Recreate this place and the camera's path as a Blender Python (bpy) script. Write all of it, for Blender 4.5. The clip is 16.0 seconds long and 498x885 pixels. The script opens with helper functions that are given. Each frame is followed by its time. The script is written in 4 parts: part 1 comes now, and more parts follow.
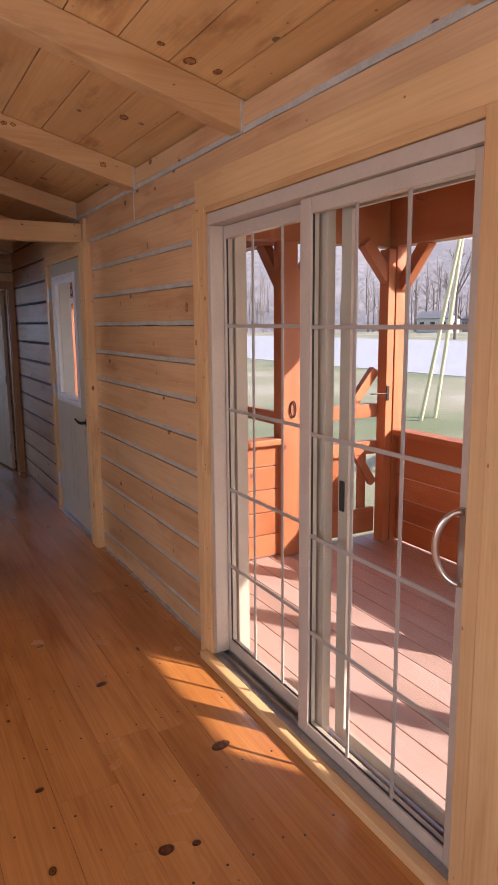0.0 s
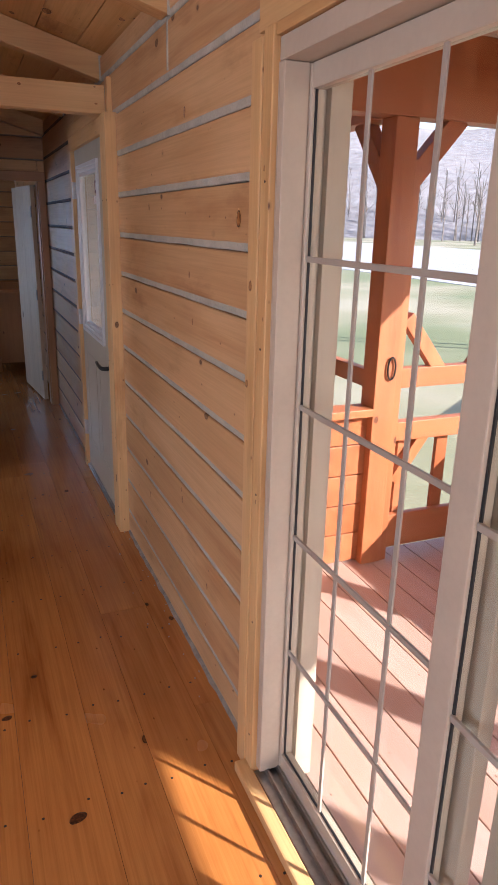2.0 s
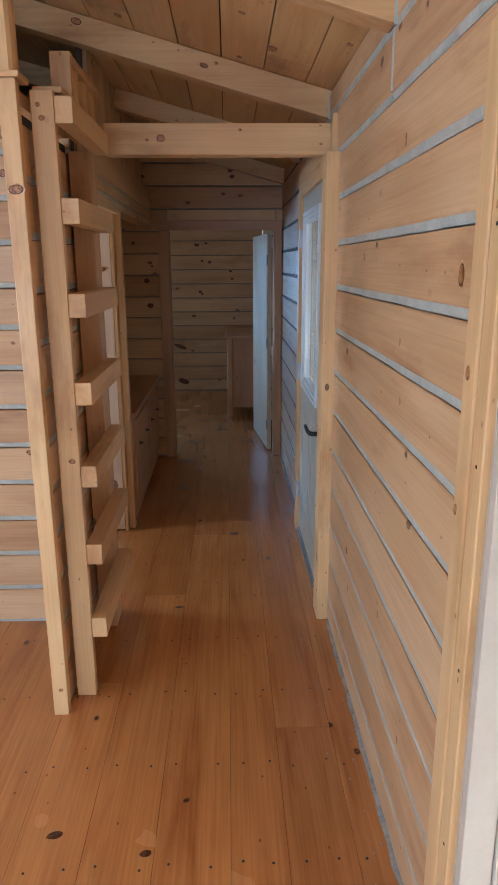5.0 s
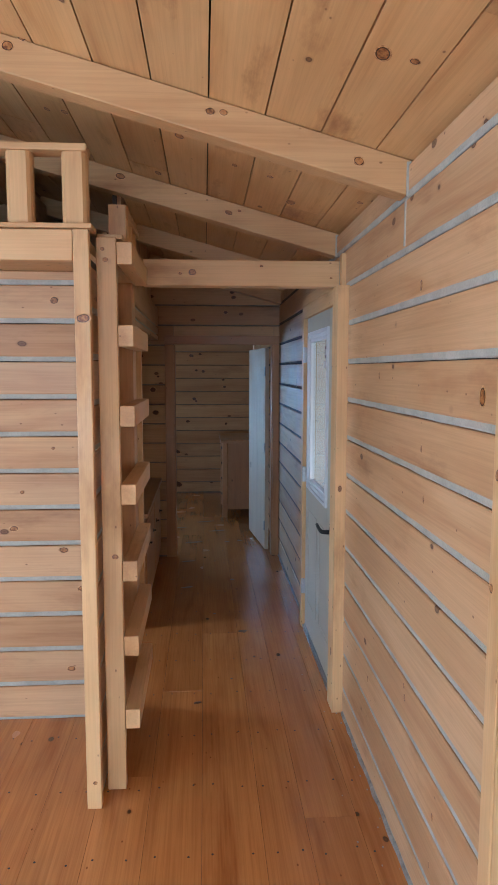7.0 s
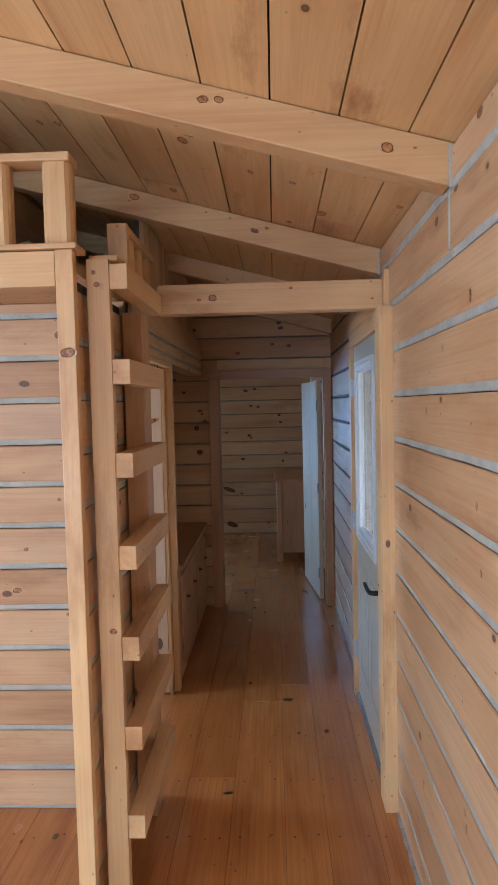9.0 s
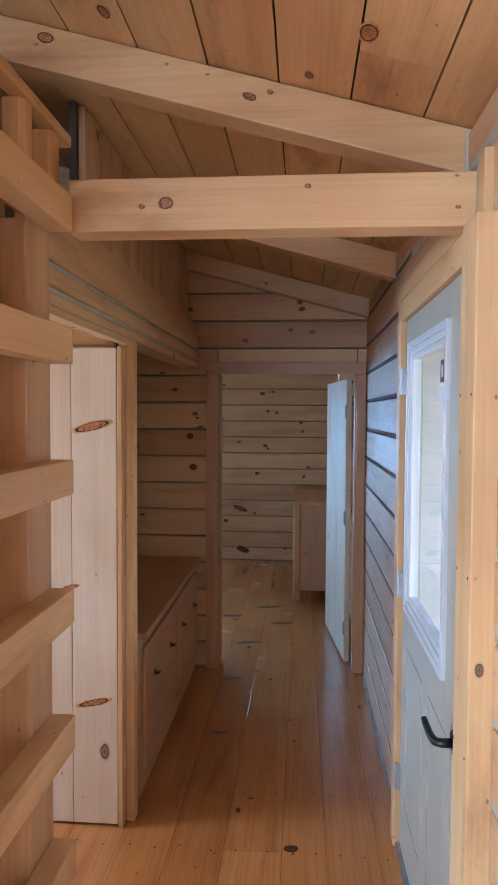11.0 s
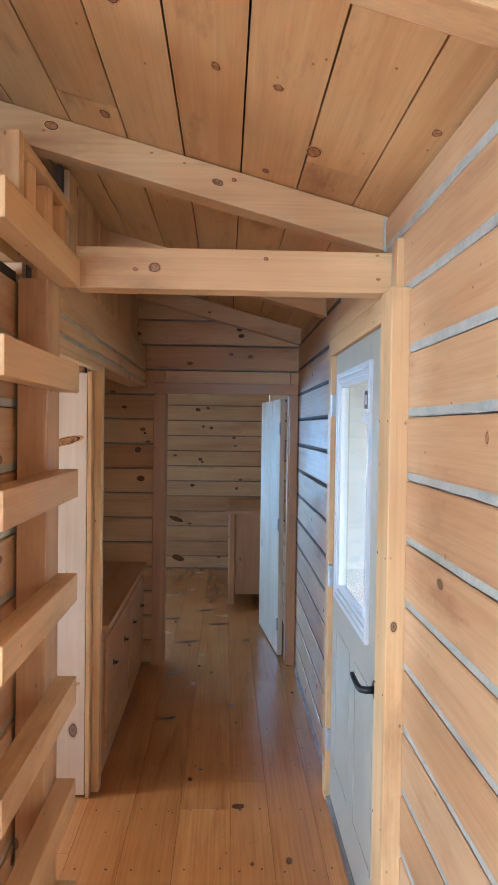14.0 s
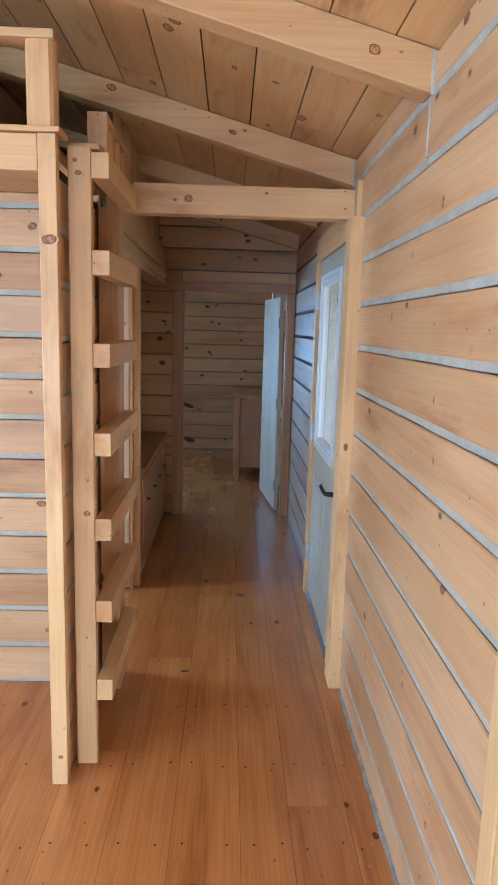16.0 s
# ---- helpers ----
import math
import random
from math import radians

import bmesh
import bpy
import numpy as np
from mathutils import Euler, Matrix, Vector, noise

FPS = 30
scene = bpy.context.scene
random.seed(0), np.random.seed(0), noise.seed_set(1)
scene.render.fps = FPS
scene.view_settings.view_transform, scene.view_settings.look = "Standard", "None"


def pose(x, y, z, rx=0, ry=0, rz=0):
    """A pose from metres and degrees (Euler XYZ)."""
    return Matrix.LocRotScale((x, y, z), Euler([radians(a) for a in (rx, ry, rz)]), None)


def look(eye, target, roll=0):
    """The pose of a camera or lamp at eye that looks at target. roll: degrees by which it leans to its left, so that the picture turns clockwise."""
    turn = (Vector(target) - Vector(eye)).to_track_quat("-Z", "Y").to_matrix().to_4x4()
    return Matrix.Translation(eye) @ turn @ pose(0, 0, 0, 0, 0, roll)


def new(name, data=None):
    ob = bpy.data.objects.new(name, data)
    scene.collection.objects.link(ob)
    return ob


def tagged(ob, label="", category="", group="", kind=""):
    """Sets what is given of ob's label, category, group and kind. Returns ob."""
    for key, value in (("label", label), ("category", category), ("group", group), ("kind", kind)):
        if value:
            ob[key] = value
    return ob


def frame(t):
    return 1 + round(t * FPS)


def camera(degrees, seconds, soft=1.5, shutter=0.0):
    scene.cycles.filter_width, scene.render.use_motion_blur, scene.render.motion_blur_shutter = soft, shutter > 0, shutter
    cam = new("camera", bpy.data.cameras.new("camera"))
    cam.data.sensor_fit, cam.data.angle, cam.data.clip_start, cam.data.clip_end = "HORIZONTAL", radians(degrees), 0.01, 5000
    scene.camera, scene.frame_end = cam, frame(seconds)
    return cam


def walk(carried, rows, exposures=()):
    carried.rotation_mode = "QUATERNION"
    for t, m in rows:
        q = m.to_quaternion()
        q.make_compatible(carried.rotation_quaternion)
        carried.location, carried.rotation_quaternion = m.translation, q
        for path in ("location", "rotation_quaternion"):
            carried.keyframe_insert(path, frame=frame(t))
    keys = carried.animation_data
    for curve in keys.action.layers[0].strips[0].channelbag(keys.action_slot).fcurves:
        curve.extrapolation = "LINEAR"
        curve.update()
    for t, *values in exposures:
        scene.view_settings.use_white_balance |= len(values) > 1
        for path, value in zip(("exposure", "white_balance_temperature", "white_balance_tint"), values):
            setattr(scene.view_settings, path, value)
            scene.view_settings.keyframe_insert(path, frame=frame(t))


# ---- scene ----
cam = camera(40.7, 16.0, 0.8)
PATH = [
    (0, (-0.005, 0.219, 1.586), (0.939, 1.948, 1.237), -0.5),
    (0.5, (0.185, 0.534, 1.614), (1.102, 2.234, 1.099), 0.9),
    (1, (0.415, 0.842, 1.619), (1.225, 2.587, 1.071), 0.1),
    (1.5, (0.538, 1.093, 1.635), (1.226, 2.878, 1.049), -0.3),
    (2, (0.581, 1.395, 1.651), (1.319, 3.149, 1.035), 1.4),
    (2.2, (0.602, 1.498, 1.648), (1.385, 3.237, 1.046), 1.8),
    (2.5, (0.67, 1.635, 1.642), (1.387, 3.393, 1.014), 1.9),
    (2.8, (0.782, 1.73, 1.662), (1.217, 3.577, 1.029), -0.9),
    (3, (0.796, 1.795, 1.667), (1.132, 3.67, 1.056), -1.4),
    (3.5, (0.833, 1.848, 1.68), (1.002, 3.756, 1.105), -1.7),
    (4, (0.834, 1.867, 1.68), (0.927, 3.79, 1.138), -1.2),
    (4.5, (0.842, 1.865, 1.686), (0.915, 3.793, 1.157), -0.6),
    (5, (0.837, 1.86, 1.691), (0.895, 3.792, 1.176), -0.3),
    (5.2, (0.831, 1.854, 1.689), (0.886, 3.788, 1.181), -0.1),
    (7.5, (0.591, 1.573, 1.739), (0.732, 3.562, 1.578), -0.0),
    (7.7, (0.592, 1.576, 1.731), (0.701, 3.567, 1.575), -0.1),
    (8, (0.614, 1.62, 1.734), (0.704, 3.612, 1.575), 0.0),
    (8.5, (0.723, 1.792, 1.745), (0.721, 3.787, 1.607), -1.2),
    (10.8, (0.905, 3.217, 1.719), (0.708, 5.205, 1.636), -0.0),
    (11, (0.889, 3.351, 1.708), (0.733, 5.343, 1.62), 0.3),
    (11.5, (0.806, 3.624, 1.731), (0.87, 5.621, 1.646), 2.3),
    (12, (0.798, 3.701, 1.728), (0.963, 5.692, 1.639), 4.0),
    (12.5, (0.811, 3.651, 1.745), (0.986, 5.642, 1.663), 4.0),
    (13, (0.868, 3.431, 1.723), (1.075, 5.42, 1.685), 3.5),
    (13.5, (0.868, 3.173, 1.714), (1.009, 5.168, 1.66), 1.7),
    (14, (0.785, 2.9, 1.726), (0.853, 4.898, 1.681), 0.8),
    (14.5, (0.71, 2.618, 1.723), (0.779, 4.613, 1.597), 2.0),
    (15, (0.775, 2.396, 1.679), (0.834, 4.391, 1.547), 2.2),
    (15.5, (0.793, 2.209, 1.652), (0.846, 4.185, 1.346), 1.7),
    (16, (0.757, 1.907, 1.66), (0.819, 3.878, 1.325), 1.6),
]
EXPOSURES = [(0, 1.2, 6400, 28), (1.5, 1.45, 6300, 25), (2.5, 1.7, 5900, 21), (3.5, 2.05, 5450, 14), (5.2, 2.2, 4950, 2), (7.5, 2.26, 4950, 4), (8.5, 2.26, 4950, 4),
             (11, 3.05, 4800, 4), (12.5, 2.9, 5100, 6), (14, 3.22, 4800, 0), (15, 3.12, 4750, -1), (16, 2.75, 4700, -1)]
walk(cam, [(t, look(eye, target, roll)) for t, eye, target, roll in PATH], EXPOSURES)

# ---- light ----
world = bpy.data.worlds.new("sky")
scene.world = world
world.use_nodes = True
wn = world.node_tree
sky = wn.nodes.new("ShaderNodeTexSky")
sky.sky_type, sky.sun_disc = "NISHITA", False
SUN_EL, SUN_TO = 28.0, Vector((-0.6, 0.8, 0)).normalized()
sky.sun_elevation = radians(SUN_EL)
sky.sun_rotation = math.atan2(-SUN_TO.x, -SUN_TO.y)
sky.air_density, sky.dust_density = 1.0, 1.5
wn.links.new(sky.outputs["Color"], wn.nodes["Background"].inputs["Color"])
wn.nodes["Background"].inputs["Strength"].default_value = 0.15

sun_data = bpy.data.lights.new("sun", "SUN")
sun_data.energy, sun_data.angle, sun_data.color = 5.0, radians(0.6), (1.0, 0.93, 0.82)
sun = new("sun", sun_data)
e = radians(SUN_EL)
way = Vector((SUN_TO.x * math.cos(e), SUN_TO.y * math.cos(e), -math.sin(e)))
sun.matrix_world = Matrix.Translation((8, -10, 12)) @ way.to_track_quat("-Z", "Y").to_matrix().to_4x4()


def window_light(name, at, towards, width, height, watts, colour, spread=180.0):
    lamp = bpy.data.lights.new(name, "AREA")
    lamp.shape, lamp.size, lamp.size_y, lamp.energy, lamp.color = "RECTANGLE", width, height, watts, colour
    lamp.spread = radians(spread)
    ob = new(name, lamp)
    ob.matrix_world = look(at, towards)
    return ob


# ---- plan, in metres ----
WALL = 1.305          # inner face of the long wall with the doors
OUT = 1.445           # its outer face
LEFT = -2.33          # inner face of the wall across the room
BACK = -2.2           # inner face of the gable behind
FAR = 7.76            # face of the wall with the bedroom doorway
END = 11.05           # bedroom end wall
RIDGE, EAVE_Z, SLOPE = -0.51, 2.43, 0.27
CHINK = 0.024


def ceiling_z(x):
    return EAVE_Z + SLOPE * (1.33 - x if x > RIDGE else x - 2 * RIDGE + 1.33)


# ---- materials ----
def nodes_of(name):
    m = bpy.data.materials.new(name)
    m.use_nodes = True
    t = m.node_tree
    return m, t, t.nodes["Principled BSDF"]


def link(t, a, b):
    t.links.new(a, b)


def node(t, kind, **settings):
    n = t.nodes.new(kind)
    for key, value in settings.items():
        n.inputs[key].default_value = value
    return n


def ramp(t, source, stops, smooth=False):
    n = t.nodes.new("ShaderNodeValToRGB")
    if smooth:
        n.color_ramp.interpolation = "EASE"
    while len(n.color_ramp.elements) < len(stops):
        n.color_ramp.elements.new(0.5)
    for el, (p, c) in zip(n.color_ramp.elements, stops):
        el.position, el.color = p, (*c, 1) if len(c) == 3 else c
    link(t, source, n.inputs["Fac"])
    return n.outputs["Color"]


def mix(t, mode, fac, a, b):
    n = t.nodes.new("ShaderNodeMix")
    n.data_type, n.blend_type = "RGBA", mode
    for value, k in ((fac, 0), (a, 6), (b, 7)):
        if isinstance(value, (int, float)):
            n.inputs[k].default_value = value if k == 0 else (value, value, value, 1)
        elif isinstance(value, tuple):
            n.inputs[k].default_value = (*value, 1)
        else:
            link(t, value, n.inputs[k])
    return n.outputs[2]


def maths(t, op, a, b=0.5):
    n = t.nodes.new("ShaderNodeMath")
    n.operation = op
    for value, k in ((a, 0), (b, 1)):
        if isinstance(value, (int, float)):
            n.inputs[k].default_value = value
        else:
            link(t, value, n.inputs[k])
    return n.outputs[0]


def pine(name, grain, pale, deep, rough=0.5, knots=0.03, spacing=0.33, coat=0.0, joined=False, vary=0.16, knot_colour=(0.10, 0.035, 0.012), stain=0.0, streaks=0.16):
    """Pine boards with their grain along x, y or z: streaks, growth rings, knots with a dark rim, small holes."""
    m, t, b = nodes_of(name)
    place = t.nodes.new("ShaderNodeTexCoord").outputs["Object"]
    if joined:
        rnd = t.nodes.new("ShaderNodeNewGeometry").outputs["Random Per Island"]
    else:
        rnd = t.nodes.new("ShaderNodeObjectInfo").outputs["Random"]
    shift = t.nodes.new("ShaderNodeVectorMath")
    shift.operation = "MULTIPLY_ADD"
    both = t.nodes.new("ShaderNodeCombineXYZ")
    for k in range(3):
        link(t, rnd, both.inputs[k])
    link(t, both.outputs[0], shift.inputs[0])
    shift.inputs[1].default_value = (37.0, 53.0, 71.0)
    link(t, place, shift.inputs[2])
    at = shift.outputs[0]

    def stretched(along, across):
        mp = t.nodes.new("ShaderNodeMapping")
        mp.inputs["Scale"].default_value = [along if a == grain else across for a in "xyz"]
        link(t, at, mp.inputs["Vector"])
        return mp.outputs[0]

    # knots: spheres inside the board, cut by its face
    cells = node(t, "ShaderNodeTexVoronoi", Scale=1.0, Randomness=0.95)
    wob = node(t, "ShaderNodeTexNoise", Scale=14.0, Detail=2.0)
    link(t, at, wob.inputs["Vector"])
    bent = t.nodes.new("ShaderNodeVectorMath")
    bent.operation = "MULTIPLY_ADD"
    link(t, wob.outputs["Color"], bent.inputs[0])
    bent.inputs[1].default_value = (0.06, 0.06, 0.06)
    link(t, stretched(0.8 / spacing, 1.25 / spacing), bent.inputs[2])
    link(t, bent.outputs[0], cells.inputs["Vector"])
    dist = cells.outputs["Distance"]
    size = knots / spacing
    core = ramp(t, maths(t, "DIVIDE", dist, size * 3.2), [(0.0, (1, 1, 1)), (0.22, (0.75, 0.75, 0.75)), (0.33, (1, 1, 1)), (0.40, (0.2, 0.2, 0.2)), (0.55, (0, 0, 0))])
    figure = node(t, "ShaderNodeTexNoise", Scale=1.0, Detail=5.0, Roughness=0.6, Distortion=0.6)
    link(t, stretched(0.8, 8.0), figure.inputs["Vector"])
    rings = node(t, "ShaderNodeTexNoise", Scale=1.0, Detail=3.0, Roughness=0.7)
    link(t, stretched(1.6, 110.0), rings.inputs["Vector"])
    cloud = node(t, "ShaderNodeTexNoise", Scale=2.3, Detail=3.0)
    link(t, at, cloud.inputs["Vector"])
    wood = ramp(t, figure.outputs["Fac"], [(0.25, deep), (0.46, tuple((p * 2 + d) / 3 for p, d in zip(pale, deep))), (0.70, pale)])
    wood = mix(t, "MULTIPLY", streaks, wood, ramp(t, rings.outputs["Fac"], [(0.35, (0.62, 0.56, 0.5)), (0.6, (1, 1, 1))]))
    wood = mix(t, "MULTIPLY", 0.7, wood, ramp(t, cloud.outputs["Fac"], [(0.3, (0.86, 0.80, 0.74)), (0.62, (1, 1, 1))]))
    if stain:
        blotch = node(t, "ShaderNodeTexNoise", Scale=1.0, Detail=6.0, Roughness=0.65)
        link(t, stretched(1.3, 4.5), blotch.inputs["Vector"])
        wood = mix(t, "MULTIPLY", stain, wood, ramp(t, blotch.outputs["Fac"], [(0.56, (1, 1, 1)), (0.70, (0.42, 0.26, 0.15))]))
    tone = ramp(t, rnd, [(0.0, (1 - vary, 1 - vary * 1.25, 1 - vary * 1.5)), (0.5, (1, 1, 1)), (1.0, (1 - vary * 0.45, 1 - vary * 0.4, 1 - vary * 0.3))])
    wood = mix(t, "MULTIPLY", 1.0, wood, tone)
    wood = mix(t, "MIX", core, wood, knot_colour)
    specks = node(t, "ShaderNodeTexVoronoi", Scale=1.0, Randomness=1.0)
    link(t, stretched(9.0, 15.0), specks.inputs["Vector"])
    wood = mix(t, "MULTIPLY", ramp(t, specks.outputs["Distance"], [(0.03, (0.75,) * 3), (0.07, (0, 0, 0))]), wood, (0.25, 0.15, 0.09))
    link(t, wood, b.inputs["Base Color"])
    b.inputs["Roughness"].default_value = rough
    b.inputs["Coat Weight"].default_value = coat
    b.inputs["Coat Roughness"].default_value = 0.22
    link(t, ramp(t, cloud.outputs["Fac"], [(0.3, (rough * 0.8,) * 3), (0.7, (min(rough * 1.25, 1),) * 3)]), b.inputs["Roughness"])
    bump = node(t, "ShaderNodeBump", Strength=0.16, Distance=0.003)
    link(t, rings.outputs["Fac"], bump.inputs["Height"])
    link(t, bump.outputs[0], b.inputs["Normal"])
    return m


def plain(name, colour, rough=0.5, metal=0.0, grime=0.2, scale=6.0, bump=0.0, fine=60.0):
    """A painted, metal or mineral surface with soft dirt and fine relief."""
    m, t, b = nodes_of(name)
    place = t.nodes.new("ShaderNodeTexCoord").outputs["Object"]
    n = node(t, "ShaderNodeTexNoise", Scale=scale, Detail=6.0, Roughness=0.65)
    link(t, place, n.inputs["Vector"])
    f = node(t, "ShaderNodeTexNoise", Scale=fine, Detail=3.0)
    link(t, place, f.inputs["Vector"])
    c = mix(t, "MULTIPLY", 1.0, colour, ramp(t, n.outputs["Fac"], [(0.3, (1 - grime,) * 3), (0.65, (1, 1, 1))]))
    c = mix(t, "MULTIPLY", 1.0, c, ramp(t, f.outputs["Fac"], [(0.3, (1 - grime * 0.4,) * 3), (0.6, (1, 1, 1))]))
    link(t, c, b.inputs["Base Color"])
    b.inputs["Roughness"].default_value, b.inputs["Metallic"].default_value = rough, metal
    if bump:
        bm_ = node(t, "ShaderNodeBump", Strength=bump, Distance=0.004)
        link(t, f.outputs["Fac"], bm_.inputs["Height"])
        link(t, bm_.outputs[0], b.inputs["Normal"])
    return m


def glass(name, tint=(1, 1, 1)):
    m, t, b = nodes_of(name)
    out = t.nodes["Material Output"]
    clear = t.nodes.new("ShaderNodeBsdfTransparent")
    clear.inputs[0].default_value = (*tint, 1)
    gloss = node(t, "ShaderNodeBsdfGlossy", Roughness=0.02)
    facing = node(t, "ShaderNodeLayerWeight", Blend=0.5).outputs["Facing"]
    fres = maths(t, "MULTIPLY_ADD", maths(t, "POWER", facing, 5.0), 0.5)
    fres.node.inputs[2].default_value = 0.03
    both = t.nodes.new("ShaderNodeMixShader")
    link(t, fres, both.inputs[0])
    link(t, clear.outputs[0], both.inputs[1])
    link(t, gloss.outputs[0], both.inputs[2])
    link(t, both.outputs[0], out.inputs["Surface"])
    return m


PALE, DEEP = (0.73, 0.465, 0.235), (0.53, 0.275, 0.115)
LOG = {a: pine("log pine " + a, a, PALE, DEEP, 0.55, knots=0.014, spacing=0.21, vary=0.26, stain=0.45, streaks=0.26) for a in "xyz"}
TRIM = {a: pine("trim pine " + a, a, (0.76, 0.495, 0.23), (0.58, 0.32, 0.12), 0.5, knots=0.010, spacing=0.2, vary=0.2, stain=0.45, streaks=0.25) for a in "xyz"}
CEIL = pine("ceiling pine", "y", (0.79, 0.505, 0.215), (0.57, 0.30, 0.10), 0.5, knots=0.012, spacing=0.3, joined=True, vary=0.22, stain=0.75, streaks=0.25)
FLOOR = pine("varnished floor pine", "y", (0.62, 0.265, 0.07), (0.38, 0.13, 0.03), 0.22, knots=0.013, spacing=0.26, coat=0.6, vary=0.2, knot_colour=(0.05, 0.016, 0.006), stain=0.0, streaks=0.45)
CABINET = {a: pine("cabinet pine " + a, a, (0.54, 0.28, 0.115), (0.36, 0.16, 0.06), 0.42, knots=0.012, spacing=0.36, vary=0.1) for a in "xyz"}
DOORWOOD = pine("unfinished door pine", "z", (0.74, 0.60, 0.44), (0.62, 0.45, 0.29), 0.6, knots=0.022, spacing=0.42, vary=0.08)
REDWOOD = {a: pine("stained porch wood " + a, a, (0.52, 0.185, 0.07), (0.36, 0.095, 0.035), 0.5, knots=0.014, spacing=0.4, vary=0.2, knot_colour=(0.07, 0.02, 0.012)) for a in "xyz"}
DECKING = pine("deck board", "y", (0.60, 0.42, 0.35), (0.52, 0.34, 0.28), 0.55, knots=0.006, spacing=0.6, vary=0.14)
CHINKING = plain("grey chinking", (0.52, 0.50, 0.42), 0.85, grime=0.28, scale=9, bump=0.5, fine=140)
# dark strip colour, stands in for the shade inside open log joints
GAP = plain("dark open-joint strip", (0.17, 0.15, 0.13), 0.9, grime=0.4, scale=14, bump=0.4, fine=120)
# paler strip colour for the unchinked joints of the bedroom walls
SEAM = plain("grey-tan open-joint strip", (0.30, 0.26, 0.20), 0.9, grime=0.45, scale=10, bump=0.4, fine=120)
BEAD = plain("dusty floor bead", (0.40, 0.35, 0.28), 0.9, grime=0.5, scale=16, bump=0.4, fine=120)
JOINT = plain("dark joint", (0.10, 0.075, 0.055), 0.9)
# white vinyl with indoor shade and warm bounce mixed into its tan
VINYL = plain("shade-tinted white vinyl", (0.52, 0.435, 0.335), 0.38, grime=0.1, scale=5)
# grille bars, darkened in colour for standing against the daylight
MUNTIN = plain("backlit grille tan", (0.40, 0.35, 0.29), 0.4, grime=0.08)
GASKET = plain("black rubber", (0.015, 0.015, 0.017), 0.5, grime=0.3)
STEEL = plain("brushed nickel", (0.62, 0.57, 0.50), 0.28, metal=1.0, grime=0.15)
ALUMINIUM = plain("dull aluminium", (0.55, 0.55, 0.55), 0.4, metal=1.0, grime=0.3)
BLACKIRON = plain("black iron", (0.012, 0.012, 0.013), 0.38, grime=0.3, bump=0.2)
DOORPAINT = plain("putty door paint", (0.45, 0.415, 0.33), 0.42, grime=0.1, scale=3, bump=0.05)
WHITEPLASTIC = plain("white plastic", (0.64, 0.66, 0.68), 0.3, grime=0.06)
PURPLE = plain("purple sticker", (0.10, 0.02, 0.06), 0.5, grime=0.1)
PAPER = plain("sticker paper", (0.75, 0.73, 0.72), 0.6, grime=0.1)
NAIL = plain("dark nail", (0.05, 0.035, 0.025), 0.5, metal=0.6)
GLASS = glass("clear glass", (0.93, 0.95, 0.94))
ROOFING = plain("brown roofing", (0.10, 0.07, 0.055), 0.7, grime=0.4)


# ---- building helpers ----
def bm_box(bm, x0, x1, y0, y1, z0, z1, bevel=0.0):
    made = bmesh.ops.create_cube(bm, size=1.0, matrix=Matrix.Translation(((x0 + x1) / 2, (y0 + y1) / 2, (z0 + z1) / 2)) @ Matrix.Diagonal((x1 - x0, y1 - y0, z1 - z0, 1)))
    if bevel:
        edges = list({e_ for v in made["verts"] for e_ in v.link_edges})
        bmesh.ops.bevel(bm, geom=edges, offset=bevel, segments=2, affect="EDGES", profile=0.6)
    return bm


def block(x0, x1, y0, y1, z0, z1, bevel=0.0):
    return bm_box(bmesh.new(), x0, x1, y0, y1, z0, z1, bevel)


def thing(name, bm, material, label="", category="", kind="", group="", smooth=False):
    mesh = bpy.data.meshes.new(name)
    bm.to_mesh(mesh)
    bm.free()
    mesh.materials.append(material)
    if smooth:
        for p in mesh.polygons:
            p.use_smooth = True
    return tagged(new(name, mesh), label, category, group, kind)


def part(name, bm, material, parent, label="", smooth=False):
    ob = thing(name, bm, material, label, smooth=smooth)
    ob.parent = parent
    ob.matrix_parent_inverse = parent.matrix_world.inverted() if parent.type == "EMPTY" else Matrix()
    return ob


def holder(name, label, category, group=""):
    return tagged(new(name), label, category, group)


def beam(a, b, width, depth, bevel=0.004, up=(0, 0, 1)):
    """A bevelled timber from a to b; depth is measured towards up."""
    a, b = Vector(a), Vector(b)
    d = b - a
    bm = block(-width / 2, width / 2, -depth / 2, depth / 2, 0, d.length, bevel)
    z = d.normalized()
    x = Vector(up).cross(z)
    x = x.normalized() if x.length > 1e-4 else Vector((1, 0, 0))
    y = z.cross(x)
    m = Matrix((x, y, z)).transposed().to_4x4()
    bm.transform(Matrix.Translation(a) @ m)
    return bm


def rod(a, b, radius, sides=12, tip=None):
    a, b = Vector(a), Vector(b)
    d = b - a
    bm = bmesh.new()
    bmesh.ops.create_cone(bm, cap_ends=True, segments=sides, radius1=radius, radius2=tip if tip is not None else radius, depth=d.length)
    bm.transform(Matrix.Translation((a + b) / 2) @ d.to_track_quat("Z", "Y").to_matrix().to_4x4())
    return bm


